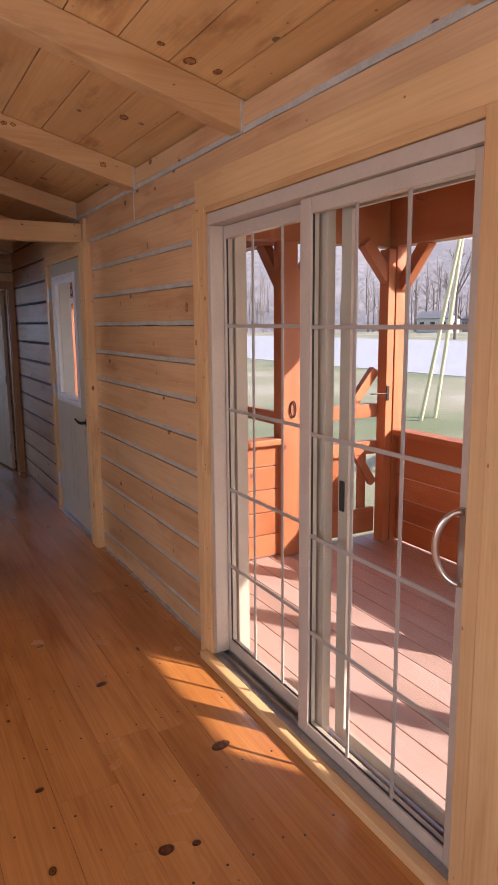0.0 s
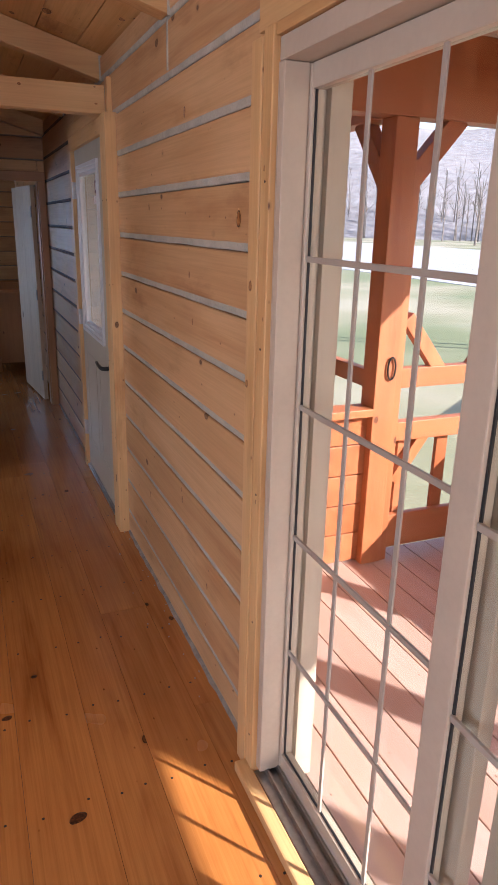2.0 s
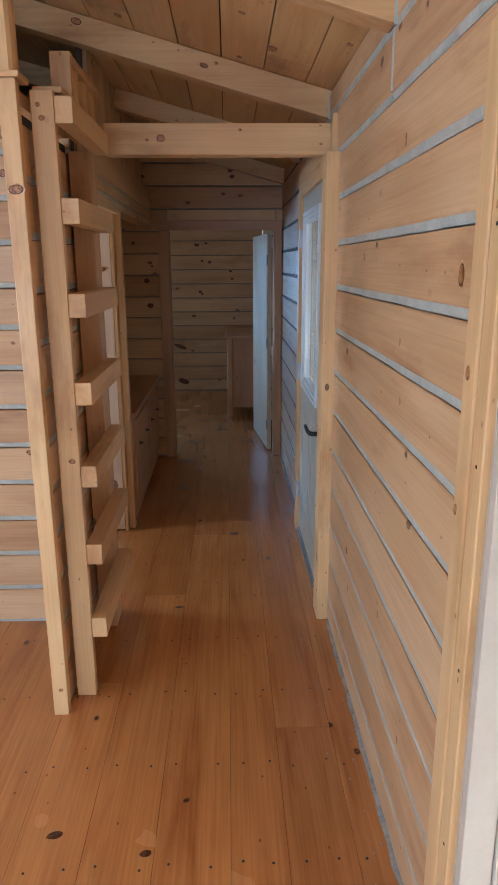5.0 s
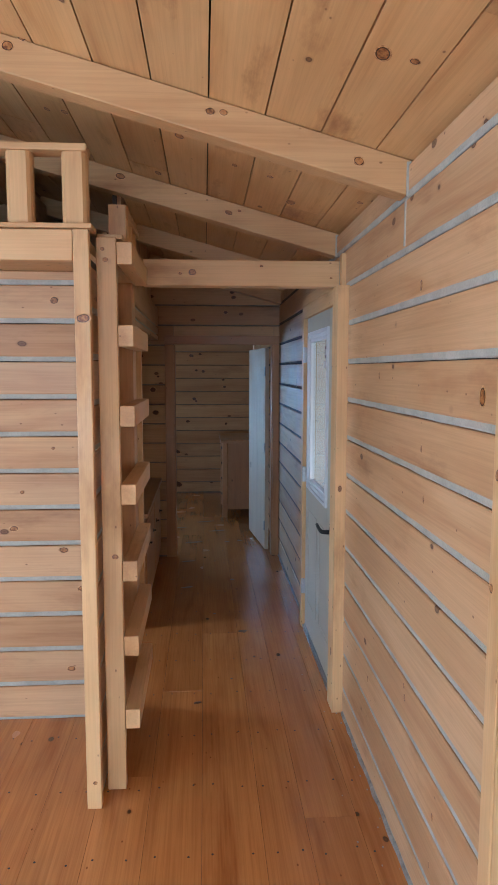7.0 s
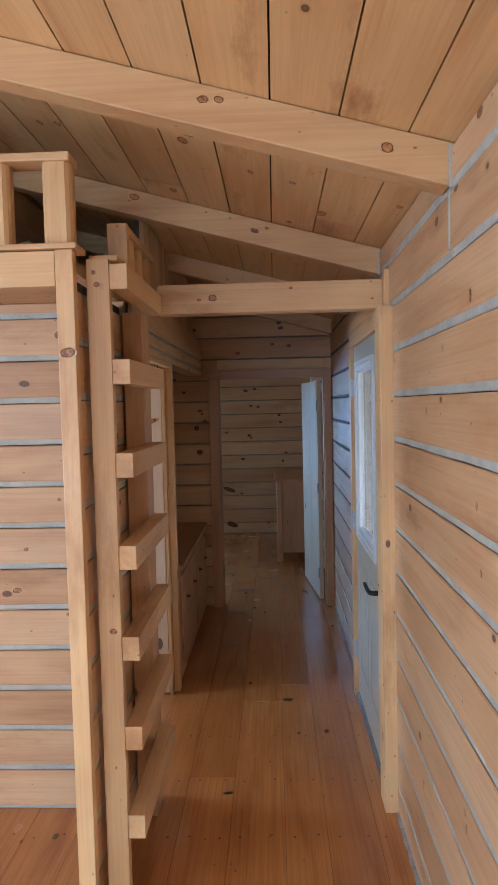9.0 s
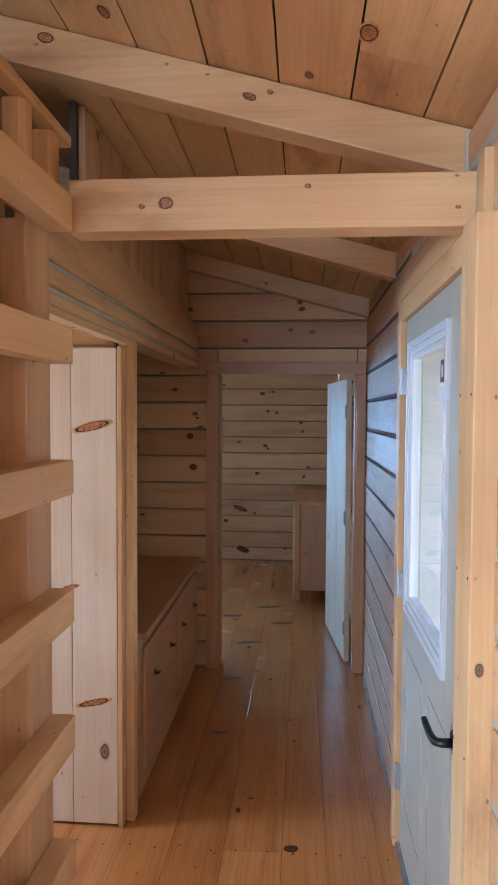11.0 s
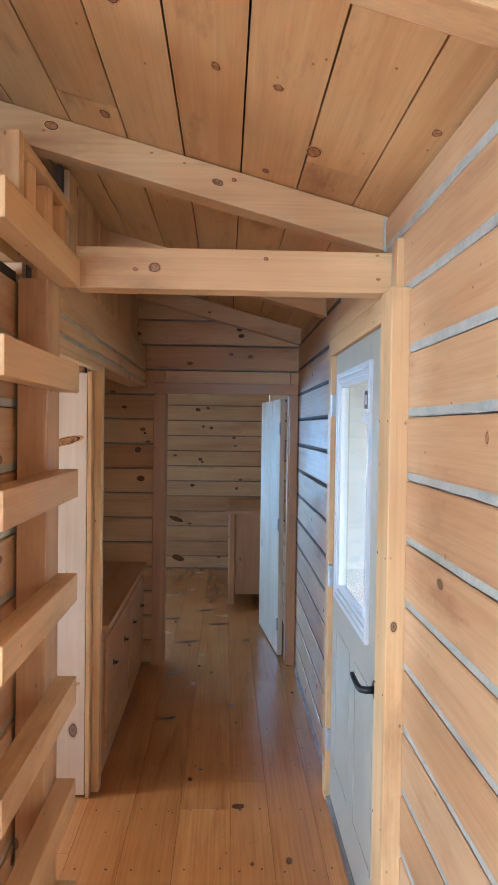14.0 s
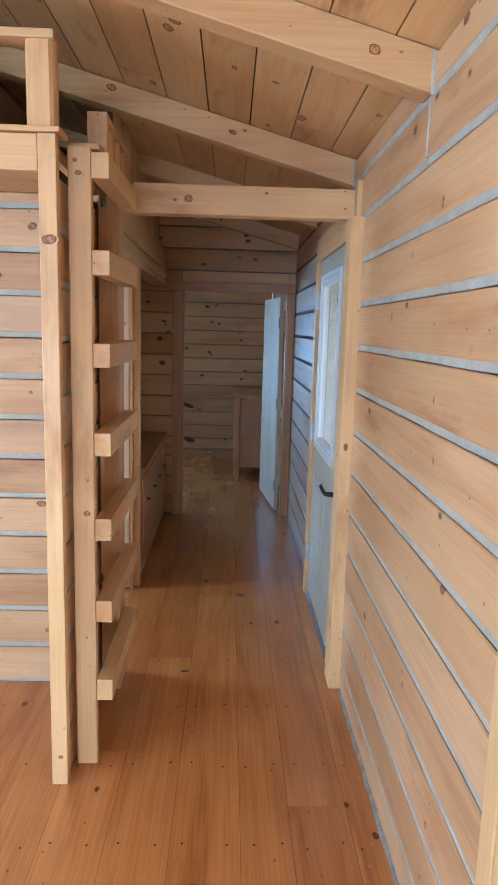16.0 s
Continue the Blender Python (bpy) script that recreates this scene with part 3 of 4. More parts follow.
def entrance_door():
    door = holder("door_2", "putty-painted entrance door with a half-height window, closed", "door")
    door["kind"] = "structure"
    y0, y1, z0, z1, x0, x1 = 4.95, 5.962, 0.03, 2.06, 1.285, 1.33
    g = (5.185, 5.867, 0.98, 1.965)
    leaf = part("leaf", merge(block(x0, x1, y0, g[0] + 0.02, z0, z1, 0.002), block(x0, x1, g[1] - 0.02, y1, z0, z1, 0.002), block(x0, x1, g[0] + 0.02, g[1] - 0.02, z0, g[2] + 0.02, 0.002), block(x0, x1, g[0] + 0.02, g[1] - 0.02, g[3] - 0.02, z1, 0.002)), DOORPAINT, door)
    # two sunk panels in the lower half
    for p0, p1 in ((5.10, 5.42), (5.52, 5.84)):
        part("moulding", merge(block(x0 - 0.003, x0 + 0.004, p0, p0 + 0.014, 0.22, 0.84, 0.0015), block(x0 - 0.003, x0 + 0.004, p1 - 0.014, p1, 0.22, 0.84, 0.0015),
                               block(x0 - 0.003, x0 + 0.004, p0 + 0.014, p1 - 0.014, 0.22, 0.234, 0.0015), block(x0 - 0.003, x0 + 0.004, p0 + 0.014, p1 - 0.014, 0.826, 0.84, 0.0015)), DOORPAINT, leaf)
    fr = bmesh.new()
    for w, xa, xb in ((0.0, x0 - 0.014, x0 + 0.02), (0.022, x0 - 0.009, x0 + 0.025), (0.04, x0 - 0.002, x0 + 0.03)):
        t0 = w
        t1 = w + 0.022
        merge(fr, block(xa, xb, g[0] + t0, g[0] + t1, g[2] + t0, g[3] - t0, 0.003), block(xa, xb, g[1] - t1, g[1] - t0, g[2] + t0, g[3] - t0, 0.003),
              block(xa, xb, g[0] + t1, g[1] - t1, g[3] - t1, g[3] - t0, 0.003), block(xa, xb, g[0] + t1, g[1] - t1, g[2] + t0, g[2] + t1, 0.003))
    lite = part("window_frame", fr, WHITEPLASTIC, door, "white plastic glazing frame")
    pane = part("pane", block(x0 + 0.012, x0 + 0.018, g[0] + 0.05, g[1] - 0.05, g[2] + 0.05, g[3] - 0.05), GLASS, lite, "clear glass")
    pane.visible_shadow = False
    st = part("sticker", block(x0 + 0.0085, x0 + 0.011, 5.30, 5.365, 1.80, 1.865), PURPLE, lite, "small purple sticker with a white mark")
    part("sticker_mark", block(x0 + 0.0065, x0 + 0.0083, 5.325, 5.342, 1.815, 1.85), PAPER, st)
    part("torn_label", block(x0 + 0.0085, x0 + 0.011, 5.30, 5.40, 1.745, 1.785), PAPER, lite, "torn white label")
    for z in (0.29, 1.05, 1.83):
        part("hinge", merge(rod((1.268, 5.966, z - 0.05), (1.268, 5.966, z + 0.05), 0.008, 10), block(1.268, 1.284, 5.945, 5.966, z - 0.048, z + 0.048)), ALUMINIUM, door, "worn metal hinge")
    # lever
    rose = part("rose", rod((1.285, 5.03, 0.885), (1.272, 5.03, 0.885), 0.031, 20), BLACKIRON, door, "black round rose", smooth=False)
    pts = [(1.272, 5.03, 0.885), (1.245, 5.03, 0.885), (1.23, 5.034, 0.886), (1.224, 5.048, 0.889), (1.221, 5.07, 0.893), (1.219, 5.095, 0.899), (1.216, 5.115, 0.908)]
    part("lever", tube(pts, lambda f: 0.0125 - 0.004 * f, 12), BLACKIRON, rose, "black iron lever handle", smooth=True)
    part("jamb_liner", block(1.331, OUT + 0.01, 4.951, 4.969, 0.02, 2.06, 0.002), DOORPAINT, door)
    part("jamb_liner", block(1.331, OUT + 0.01, 6.0, 6.019, 0.02, 2.06, 0.002), WHITEPLASTIC, door)
    part("jamb_liner", block(1.331, OUT + 0.01, 4.97, 5.999, 2.04, 2.06, 0.002), DOORPAINT, door)
    part("threshold", merge(block(1.27, 1.44, 4.95, 6.0, 0.0, 0.018, 0.003), block(1.28, 1.30, 4.95, 5.96, 0.018, 0.028)), ALUMINIUM, door, "dull metal threshold")
    return door


entrance_door()


def window_unit(name, axis, f, depth, a0, a1, z0, z1, label):
    w = holder(name, label, "window")
    w["kind"] = "structure"
    lo, hi = min(f, f + depth), max(f, f + depth)

    def bx(p0, p1, q0, q1, l, h, bev=0.003):
        return block(l, h, p0, p1, q0, q1, bev) if axis == "y" else block(p0, p1, l, h, q0, q1, bev)
    s = 0.05
    mid = (lo + hi) / 2
    part("window_frame", merge(bx(a0, a0 + s, z0, z1, mid - 0.03, mid + 0.03), bx(a1 - s, a1, z0, z1, mid - 0.03, mid + 0.03), bx(a0 + s, a1 - s, z0, z0 + s, mid - 0.03, mid + 0.03), bx(a0 + s, a1 - s, z1 - s, z1, mid - 0.03, mid + 0.03), bx((a0 + a1) / 2 - 0.02, (a0 + a1) / 2 + 0.02, z0 + s, z1 - s, mid - 0.02, mid + 0.02)), VINYL, w)
    pane = part("pane", bx(a0 + s, a1 - s, z0 + s, z1 - s, mid - 0.003, mid + 0.003, 0), GLASS, w, "clear glass")
    pane.visible_shadow = False
    inner = min((f - 0.02, f + 0.02), key=lambda v: abs(v - mid) * -1)
    lo2, hi2 = min(inner, f), max(inner, f)
    c = 0.08
    part("casing", merge(bx(a0 - c, a0, z0 - c, z1 + c, lo2, hi2), bx(a1, a1 + c, z0 - c, z1 + c, lo2, hi2), bx(a0, a1, z1, z1 + c, lo2, hi2), bx(a0, a1, z0 - c, z0, lo2, hi2)), TRIM["z"], w)
    return w


window_unit("window_1", "y", WALL, 0.14, *BEDWIN, "white bedroom window with pine casing")
for k, o in enumerate(LWIN):
    window_unit("window_%d" % (k + 2), "y", LEFT, -0.14, *o, "white window with pine casing")
window_unit("window_7", "x", END, 0.14, *NORTHWIN, "white bedroom window with pine casing")
window_unit("window_6", "x", BACK, -0.14, -1.6, 0.7, 0.7, 2.05, "wide white window with pine casing")

# ---- sleeping loft, its post and rails ----
loft = thing("loft_floor", block(LEFT, 0.17, 4.171, FAR, 2.192, 2.235), TRIM["x"], "pine plank floor of the sleeping loft", "loft", "structure")
thing("loft_front_beam", block(LEFT, 0.142, 4.135, 4.17, 2.128, 2.238, 0.004), TRIM["x"], "pine fascia board along the loft's edge", "beam")
thing("loft_post", block(0.144, 0.201, 4.13, 4.172, 0.0, 2.24, 0.004), TRIM["z"], "pale pine post that carries the loft's corner", "post")
thing("cap_board", block(LEFT, 0.215, 4.12, 4.235, 2.241, 2.258, 0.003), TRIM["x"], "thin pine cap board on the loft's edge", "board")
rail = holder("loft_rail", "low pine guard rail with flattened log balusters", "railing")
part("top_rail", block(LEFT, 0.20, 4.13, 4.225, 2.512, 2.538, 0.005), TRIM["x"], rail)


def baluster(cx, cy, z0, z1, w, d):
    bm = bmesh.new()
    bmesh.ops.create_cone(bm, cap_ends=True, segments=20, radius1=0.5, radius2=0.49, depth=1.0)
    bm.transform(Matrix.Translation((cx, cy, (z0 + z1) / 2)) @ Matrix.Diagonal((w, d, z1 - z0, 1)))
    for v in bm.verts:
        v.co.x = min(max(v.co.x, cx - w * 0.45), cx + w * 0.45)
        v.co.y = min(max(v.co.y, cy - d * 0.4), cy + d * 0.4)
    return bm


k = 0
while 0.152 - 0.197 * k > LEFT + 0.06:
    part("baluster", baluster(0.152 - 0.197 * k, 4.178, 2.259, 2.511, 0.104, 0.095), TRIM["z"], rail)
    k += 1

# rim logs over the passage, rail on them
rim = holder("rim_logs", "pine rim logs of the loft over the passage, with grey chinking", "beam")
part("chinking", block(0.09, 0.188, 4.98, FAR - 0.004, 2.006, 2.235), CHINKING, rim, "pale grey chinking")
for z0, z1 in ((2.002, 2.038), (2.056, 2.108), (2.126, 2.285)):
    part("log", log_mesh("y", 0.14, (z0 + z1) / 2, 4.975, FAR - 0.004, z1 - z0, 0.125), LOG["y"], rim)
thing("edge_board", block(0.205, 0.302, 4.30, 5.008, 2.236, 2.256, 0.003), TRIM["y"], "thin pine board on the loft's rim", "board")
side_rail = holder("loft_side_rail", "low pine guard rail of the loft along the passage", "railing")
part("top_rail", block(0.256, 0.296, 4.532, 5.06, 2.382, 2.41, 0.004), TRIM["y"], side_rail)
part("newel", block(0.224, 0.297, 4.49, 4.53, 2.2565, 2.412, 0.004), TRIM["z"], side_rail)
for k in range(3):
    part("baluster", baluster(0.262, 4.64 + k * 0.165, 2.2565, 2.381, 0.06, 0.085), TRIM["z"], side_rail)

def side_boards():
    """Upright boards that close the loft's side above the rim logs: low beside the ladder, up to the ceiling further on."""
    w = thing("wall_loft_side", block(0.10, 0.122, 5.60, FAR - 0.004, 2.288, ceiling_z(0.122) - 0.004), JOINT, "upright pine boards closing the loft beside the passage", "wall", "structure")
    y, r = 5.02, random.Random(8)
    while y < FAR - 0.08:
        y1 = min(y + r.uniform(0.13, 0.19), FAR - 0.006)
        part("board", block(0.123, 0.145 + r.uniform(0, 0.003), y, y1 - 0.003, 2.287, 2.405 if y < 5.59 else ceiling_z(0.15) - 0.004, 0.002), LOG["z"], w)
        y = y1


side_boards()

# ladder to the loft
ladder = holder("loft_ladder", "pale pine ladder with square rungs fixed to the loft's edge", "ladder")
part("stile", block(0.208, 0.284, 4.25, 4.292, 0.0, 2.235, 0.005), TRIM["z"], ladder)
# deeper log pine puts the warm bounce light into this board's colour
part("back_stile", block(0.202, 0.285, 4.79, 4.93, 0.0, 2.132, 0.004), LOG["z"], ladder, "pine back board, deeper toned for warm bounce light")
for k in range(7):
    z = 0.267 + 0.311 * k
    part("rung", block(0.286, 0.345, 4.245, 4.92, z, z + 0.083, 0.004), TRIM["y"], ladder)

# ---- bathroom doorway ----
frame_b = holder("trim_bathroom", "pine jamb of the bathroom doorway", "trim")
frame_b["kind"] = "structure"
part("jamb", block(0.152, 0.170, 5.99, 6.075, 0.0, 1.972, 0.003), TRIM["z"], frame_b)
part("casing", block(0.172, 0.207, 6.04, 6.10, 0.0, 2.0, 0.003), TRIM["z"], frame_b)
part("head", block(0.172, 0.204, 4.99, 6.038, 1.975, 2.0, 0.003), TRIM["y"], frame_b)
bd = holder("door_3", "pale unfinished pine plank door standing open", "door")
bd["kind"] = "structure"
for k in range(4):
    part("board", block(-0.60 + k * 0.1875, -0.60 + (k + 1) * 0.1875 - 0.002, 5.995, 6.03, 0.012, 1.965, 0.003), DOORWOOD, bd)
log_wall("wall_bath", "x", 6.10, 6.19, LEFT, 0.11, 2.19, [], "pine log partition beside the bathroom")

# ---- niche with a low chest of drawers ----
log_wall("wall_niche", "y", -0.42, -0.52, 6.19, FAR, 2.19, [], "dark pine log wall of the niche")


def pull(x, y, z):
    return merge(rod((x, y, z), (x + 0.018, y, z), 0.006, 10), rod((x + 0.018, y - 0.02, z + 0.004), (x + 0.018, y + 0.02, z - 0.004), 0.0075, 10), rod((x + 0.0, y, z), (x + 0.004, y, z), 0.017, 14))


chest = holder("low_chest", "built-in pine chest with flat top and black pulls in a niche", "chest")
part("body", block(-0.415, 0.19, 6.195, FAR - 0.004, 0.0, 0.71, 0.003), CABINET["y"], chest)
part("top", block(-0.415, 0.222, 6.195, FAR - 0.004, 0.711, 0.745, 0.005), CABINET["y"], chest)
for p0, p1, pulls in ((6.25, 6.97, (6.43, 6.81)), (7.0, 7.71, (7.157, 7.55))):
    fr = part("drawer_front", block(0.191, 0.208, p0, p1, 0.11, 0.665, 0.004), CABINET["y"], chest)
    for yy in pulls:
        part("pull", pull(0.208, yy, 0.482), BLACKIRON, fr, "black iron pull")

# ---- bedroom doorway, door and dresser ----
bt = holder("trim_bedroom", "pine casing of the bedroom doorway", "trim")
bt["kind"] = "structure"
part("casing", block(0.262, 0.342, FAR - 0.022, FAR + 0.0, 0.0, 1.96, 0.003), CABINET["z"], bt)
part("casing", block(1.243, 1.302, FAR - 0.022, FAR + 0.0, 0.0, 1.96, 0.003), CABINET["z"], bt)
part("casing", block(0.262, 1.302, FAR - 0.022, FAR + 0.0, 1.962, 2.04, 0.003), CABINET["x"], bt)
part("jamb", block(0.342, 0.352, FAR + 0.001, FAR + 0.121, 0.0, 1.958, 0.002), CABINET["z"], bt)
part("jamb", block(1.233, 1.243, FAR + 0.001, FAR + 0.121, 0.0, 1.958, 0.002), CABINET["z"], bt)
# leaf of the same pale pine as door_3
leaf_d = holder("door_4", "pale pine plank bedroom door standing open", "door")
leaf_d["kind"] = "structure"
for k in range(5):
    part("board", block(k * 0.169, (k + 1) * 0.169 - 0.003, -0.018, 0.018, 0.015, 1.94, 0.004), DOORWOOD, leaf_d)
part("knob", merge(rod((0.78, -0.018, 0.95), (0.78, -0.06, 0.95), 0.01, 10), rod((0.78, -0.055, 0.95), (0.70, -0.06, 0.95), 0.009, 10)), BLACKIRON, leaf_d, "black lever")
for z in (0.25, 1.0, 1.72):
    part("hinge", rod((0.0, 0.022, z - 0.045), (0.0, 0.022, z + 0.045), 0.008, 8), ALUMINIUM, leaf_d, "metal hinge")
leaf_d.matrix_world = pose(1.205, FAR + 0.145, 0, 0, 0, 96.5)

dresser = holder("dresser", "pine dresser with log corner posts and a thick top", "dresser")
part("top", block(0.80, 1.30, 9.36, 10.30, 0.885, 0.92, 0.008), CABINET["y"], dresser)
part("body", block(0.86, 1.30, 9.44, 10.22, 0.09, 0.883, 0.003), CABINET["z"], dresser)
for yy in (9.43, 10.21):
    part("post", baluster(0.855, yy, 0.0, 0.884, 0.075, 0.075), CABINET["z"], dresser)
for r in range(4):
    d = part("drawer", block(0.842, 0.859, 9.49, 10.17, 0.12 + r * 0.19, 0.295 + r * 0.19, 0.004), CABINET["y"], dresser)
    part("pull", merge(rod((0.842, 9.83, 0.21 + r * 0.19), (0.82, 9.83, 0.21 + r * 0.19), 0.014, 12)), BLACKIRON, d, "black knob")

# ---- porch ----
deck = thing("porch_deck", merge(block(OUT, 3.42, -1.5, 4.25, -0.20, -0.09), block(OUT, 2.52, 4.2505, 8.7, -0.20, -0.09)), REDWOOD["y"], "sun-bleached red-brown board porch deck", "deck", "structure")
x = OUT + 0.004
while x < 3.40:
    part("deck_board", block(x, min(x + 0.139, 3.42), -1.5, 8.7 if x + 0.139 < 2.53 else 4.25, -0.089, -0.06, 0.003), DECKING, deck)
    x += 0.1445

BEAM_Z = 2.12


def knee(p, q, z_low, z_high):
    """A 45 degree brace with notched ends from a post to a beam."""
    return beam((*p, z_low), (*q, z_high), 0.07, 0.09, 0.004)


def porch_post(cx, cy, braces=(), w=0.12):
    p = holder("porch_post", "red-brown stained square porch post with knee braces", "post", "porch posts")
    part("shaft", block(cx - w / 2, cx + w / 2, cy - w / 2, cy + w / 2, -0.06, BEAM_Z, 0.006), REDWOOD["z"], p)
    for dx, dy in braces:
        part("knee_brace", knee((cx + dx * 0.05, cy + dy * 0.05), (cx + dx * 0.31, cy + dy * 0.31), 1.84, 2.14), REDWOOD["z"], p)
    return p


ring_post = porch_post(2.45, 4.18, ((1, 0), (0, 1)))
part("gate_stop", block(2.512, 2.55, 4.13, 4.235, -0.06, 1.95, 0.004), REDWOOD["z"], ring_post)
rb_ = bmesh.new()
for k in range(16):
    a, b_ = 2 * math.pi * k / 16, 2 * math.pi * (k + 1) / 16
    merge(rb_, rod((2.47 + 0.022 * math.cos(a), 4.11, 1.0 + 0.055 * math.sin(a)), (2.47 + 0.022 * math.cos(b_), 4.11, 1.0 + 0.055 * math.sin(b_)), 0.005, 6))
part("iron_ring", rb_, BLACKIRON, ring_post, "black iron pull ring")
hinge_post = porch_post(3.36, 4.10, ((-1, 0), (0, -1)))
part("side_board", block(3.235, 3.298, 4.05, 4.15, -0.06, 2.1, 0.004), REDWOOD["z"], hinge_post)
part("strap_hinge", merge(block(3.232, 3.256, 4.035, 4.048, 1.02, 1.13, 0.003), beam((3.24, 4.04, 1.075), (3.10, 4.05, 1.075), 0.022, 0.008, 0.002)), BLACKIRON, hinge_post, "black strap hinge")
for cy in (2.35, 1.25, 0.15, -1.0):
    porch_post(3.36, cy)
porch_post(2.45, 5.85, ((0, -1), (0, 1)))
porch_post(2.45, 7.2, ((0, -1), (0, 1)))
porch_post(2.12, 8.6, ((1, 0),))
thing("porch_beam", block(3.30, 3.42, -1.5, 4.25, BEAM_Z + 0.001, 2.47, 0.005), REDWOOD["y"], "red-brown stained beam along the porch's outer edge", "beam")
thing("porch_beam", block(OUT, 3.299, 4.12, 4.24, BEAM_Z + 0.001, 2.47, 0.005), REDWOOD["x"], "red-brown stained beam across the porch", "beam")
thing("porch_beam", block(2.39, 2.51, 4.241, 8.7, BEAM_Z + 0.001, 2.47, 0.005), REDWOOD["y"], "red-brown stained beam over the side walk", "beam")
rf = bmesh.new()
k = 0
while -1.6 + k * 0.19 < 8.8:
    y0 = -1.6 + k * 0.19
    bm_box(rf, OUT, 3.47 if y0 < 4.3 else 2.56, y0, y0 + 0.187, 2.49, 2.51)
    k += 1
for v in rf.verts:
    v.co.z += (3.4 - v.co.x) * 0.13
thing("porch_roof", rf, REDWOOD["x"], "red-brown board roof over the porch", "roof", "structure")
for yy in (-1.2, -0.2, 0.8, 1.8, 2.8, 3.8):
    thing("porch_rafter", beam((OUT, yy, 2.70), (3.45, yy, 2.43), 0.06, 0.12), REDWOOD["x"], "red-brown stained rafter under the porch roof", "rafter", group="porch rafters")
for yy in (5.0, 6.1, 7.2, 8.3):
    thing("porch_rafter", beam((OUT, yy, 2.70), (2.54, yy, 2.55), 0.06, 0.12), REDWOOD["x"], "red-brown stained rafter under the porch roof", "rafter", group="porch rafters")


def panel_rail(a, b, top):
    a, b = Vector(a), Vector(b)
    d = (b - a).normalized()
    p = holder("porch_panel_railing", "solid red-brown board railing with a flat cap between porch posts", "railing", "porch panels")
    n = (-d.y, d.x, 0)
    part("cap", beam((*a, top), (*b, top), 0.04, 0.13, up=n), REDWOOD["y"], p)
    h = (top + 0.04) / 5
    for k in range(5):
        part("board", beam((*a, -0.05 + (k + 0.5) * h), (*b, -0.05 + (k + 0.5) * h), h - 0.006, 0.026, up=n), REDWOOD["y"], p)
    return p


for y0, y1 in ((4.04, 2.41), (2.29, 1.31), (1.19, 0.21), (0.09, -0.94)):
    panel_rail((3.36, y0), (3.36, y1), 0.78)
panel_rail((OUT + 0.01, 4.18), (2.39, 4.18), 0.78)


def open_rail(a, b):
    a, b = Vector(a), Vector(b)
    p = holder("porch_rail", "open red-brown two-bar railing of the side walk", "railing", "walk rails")
    for z in (0.52, 0.92):
        part("bar", beam((*a, z), (*b, z), 0.05, 0.09), REDWOOD["y"], p)
    return p


open_rail((2.45, 4.24), (2.45, 5.79))
open_rail((2.45, 5.91), (2.45, 7.14))
open_rail((2.45, 7.26), (2.45, 8.49))

# board screen near the walk's end, added to keep sun out of window_1
screen = holder("porch_screen", "upright red-brown board screen added to keep sun out of the bedroom", "screen")
for k in range(4):
    part("board", block(1.46 + k * 0.122, 1.46 + k * 0.122 + 0.116, 8.30, 8.325, -0.06, 2.45, 0.004), REDWOOD["z"], screen)
part("rail", block(1.46, 1.945, 8.27, 8.299, 0.25, 0.34, 0.004), REDWOOD["x"], screen)
part("rail", block(1.46, 1.945, 8.27, 8.299, 1.75, 1.84, 0.004), REDWOOD["x"], screen)
part("brace", beam((1.93, 8.28, 0.95), (1.52, 8.28, 0.35), 0.05, 0.03), REDWOOD["z"], screen)

# gate between the two posts, with corner braces and pickets
gate = holder("porch_gate", "red-brown wooden gate with corner braces and pickets, closed", "gate")
for z in (0.66, 0.94):
    part("rail", beam((2.555, 4.17, z), (3.23, 4.17, z), 0.06, 0.10), REDWOOD["x"], gate)
part("bottom_board", block(2.555, 3.23, 4.15, 4.185, 0.0, 0.19, 0.004), REDWOOD["x"], gate)
for cx in (2.64, 2.89, 3.14):
    part("picket", block(cx - 0.035, cx + 0.035, 4.188, 4.215, 0.05, 0.70, 0.004), REDWOOD["z"], gate)
part("brace", beam((2.57, 4.17, 1.24), (2.80, 4.17, 0.96), 0.05, 0.07), REDWOOD["z"], gate)
part("brace", beam((3.22, 4.17, 1.24), (2.99, 4.17, 0.96), 0.05, 0.07), REDWOOD["z"], gate)
part("brace", beam((2.57, 4.17, 0.38), (2.74, 4.17, 0.63), 0.05, 0.06), REDWOOD["z"], gate)
part("brace", beam((3.22, 4.17, 0.38), (3.05, 4.17, 0.63), 0.05, 0.06), REDWOOD["z"], gate)

# ---- ground and distance ----
def ground_material():
    m, t, b = nodes_of("pale winter grass")
    place = t.nodes.new("ShaderNodeTexCoord").outputs["Object"]
    n = node(t, "ShaderNodeTexNoise", Scale=0.12, Detail=9.0, Roughness=0.6)
    link(t, place, n.inputs["Vector"])
    f = node(t, "ShaderNodeTexNoise", Scale=22.0, Detail=6.0)
    link(t, place, f.inputs["Vector"])
    c = ramp(t, n.outputs["Fac"], [(0.38, (0.17, 0.20, 0.10)), (0.5, (0.30, 0.29, 0.19)), (0.64, (0.44, 0.40, 0.31))])
    c = mix(t, "MULTIPLY", 0.6, c, ramp(t, f.outputs["Fac"], [(0.3, (0.55, 0.55, 0.5)), (0.7, (1, 1, 1))]))
    link(t, c, b.inputs["Base Color"])
    b.inputs["Roughness"].default_value = 0.95
    return m


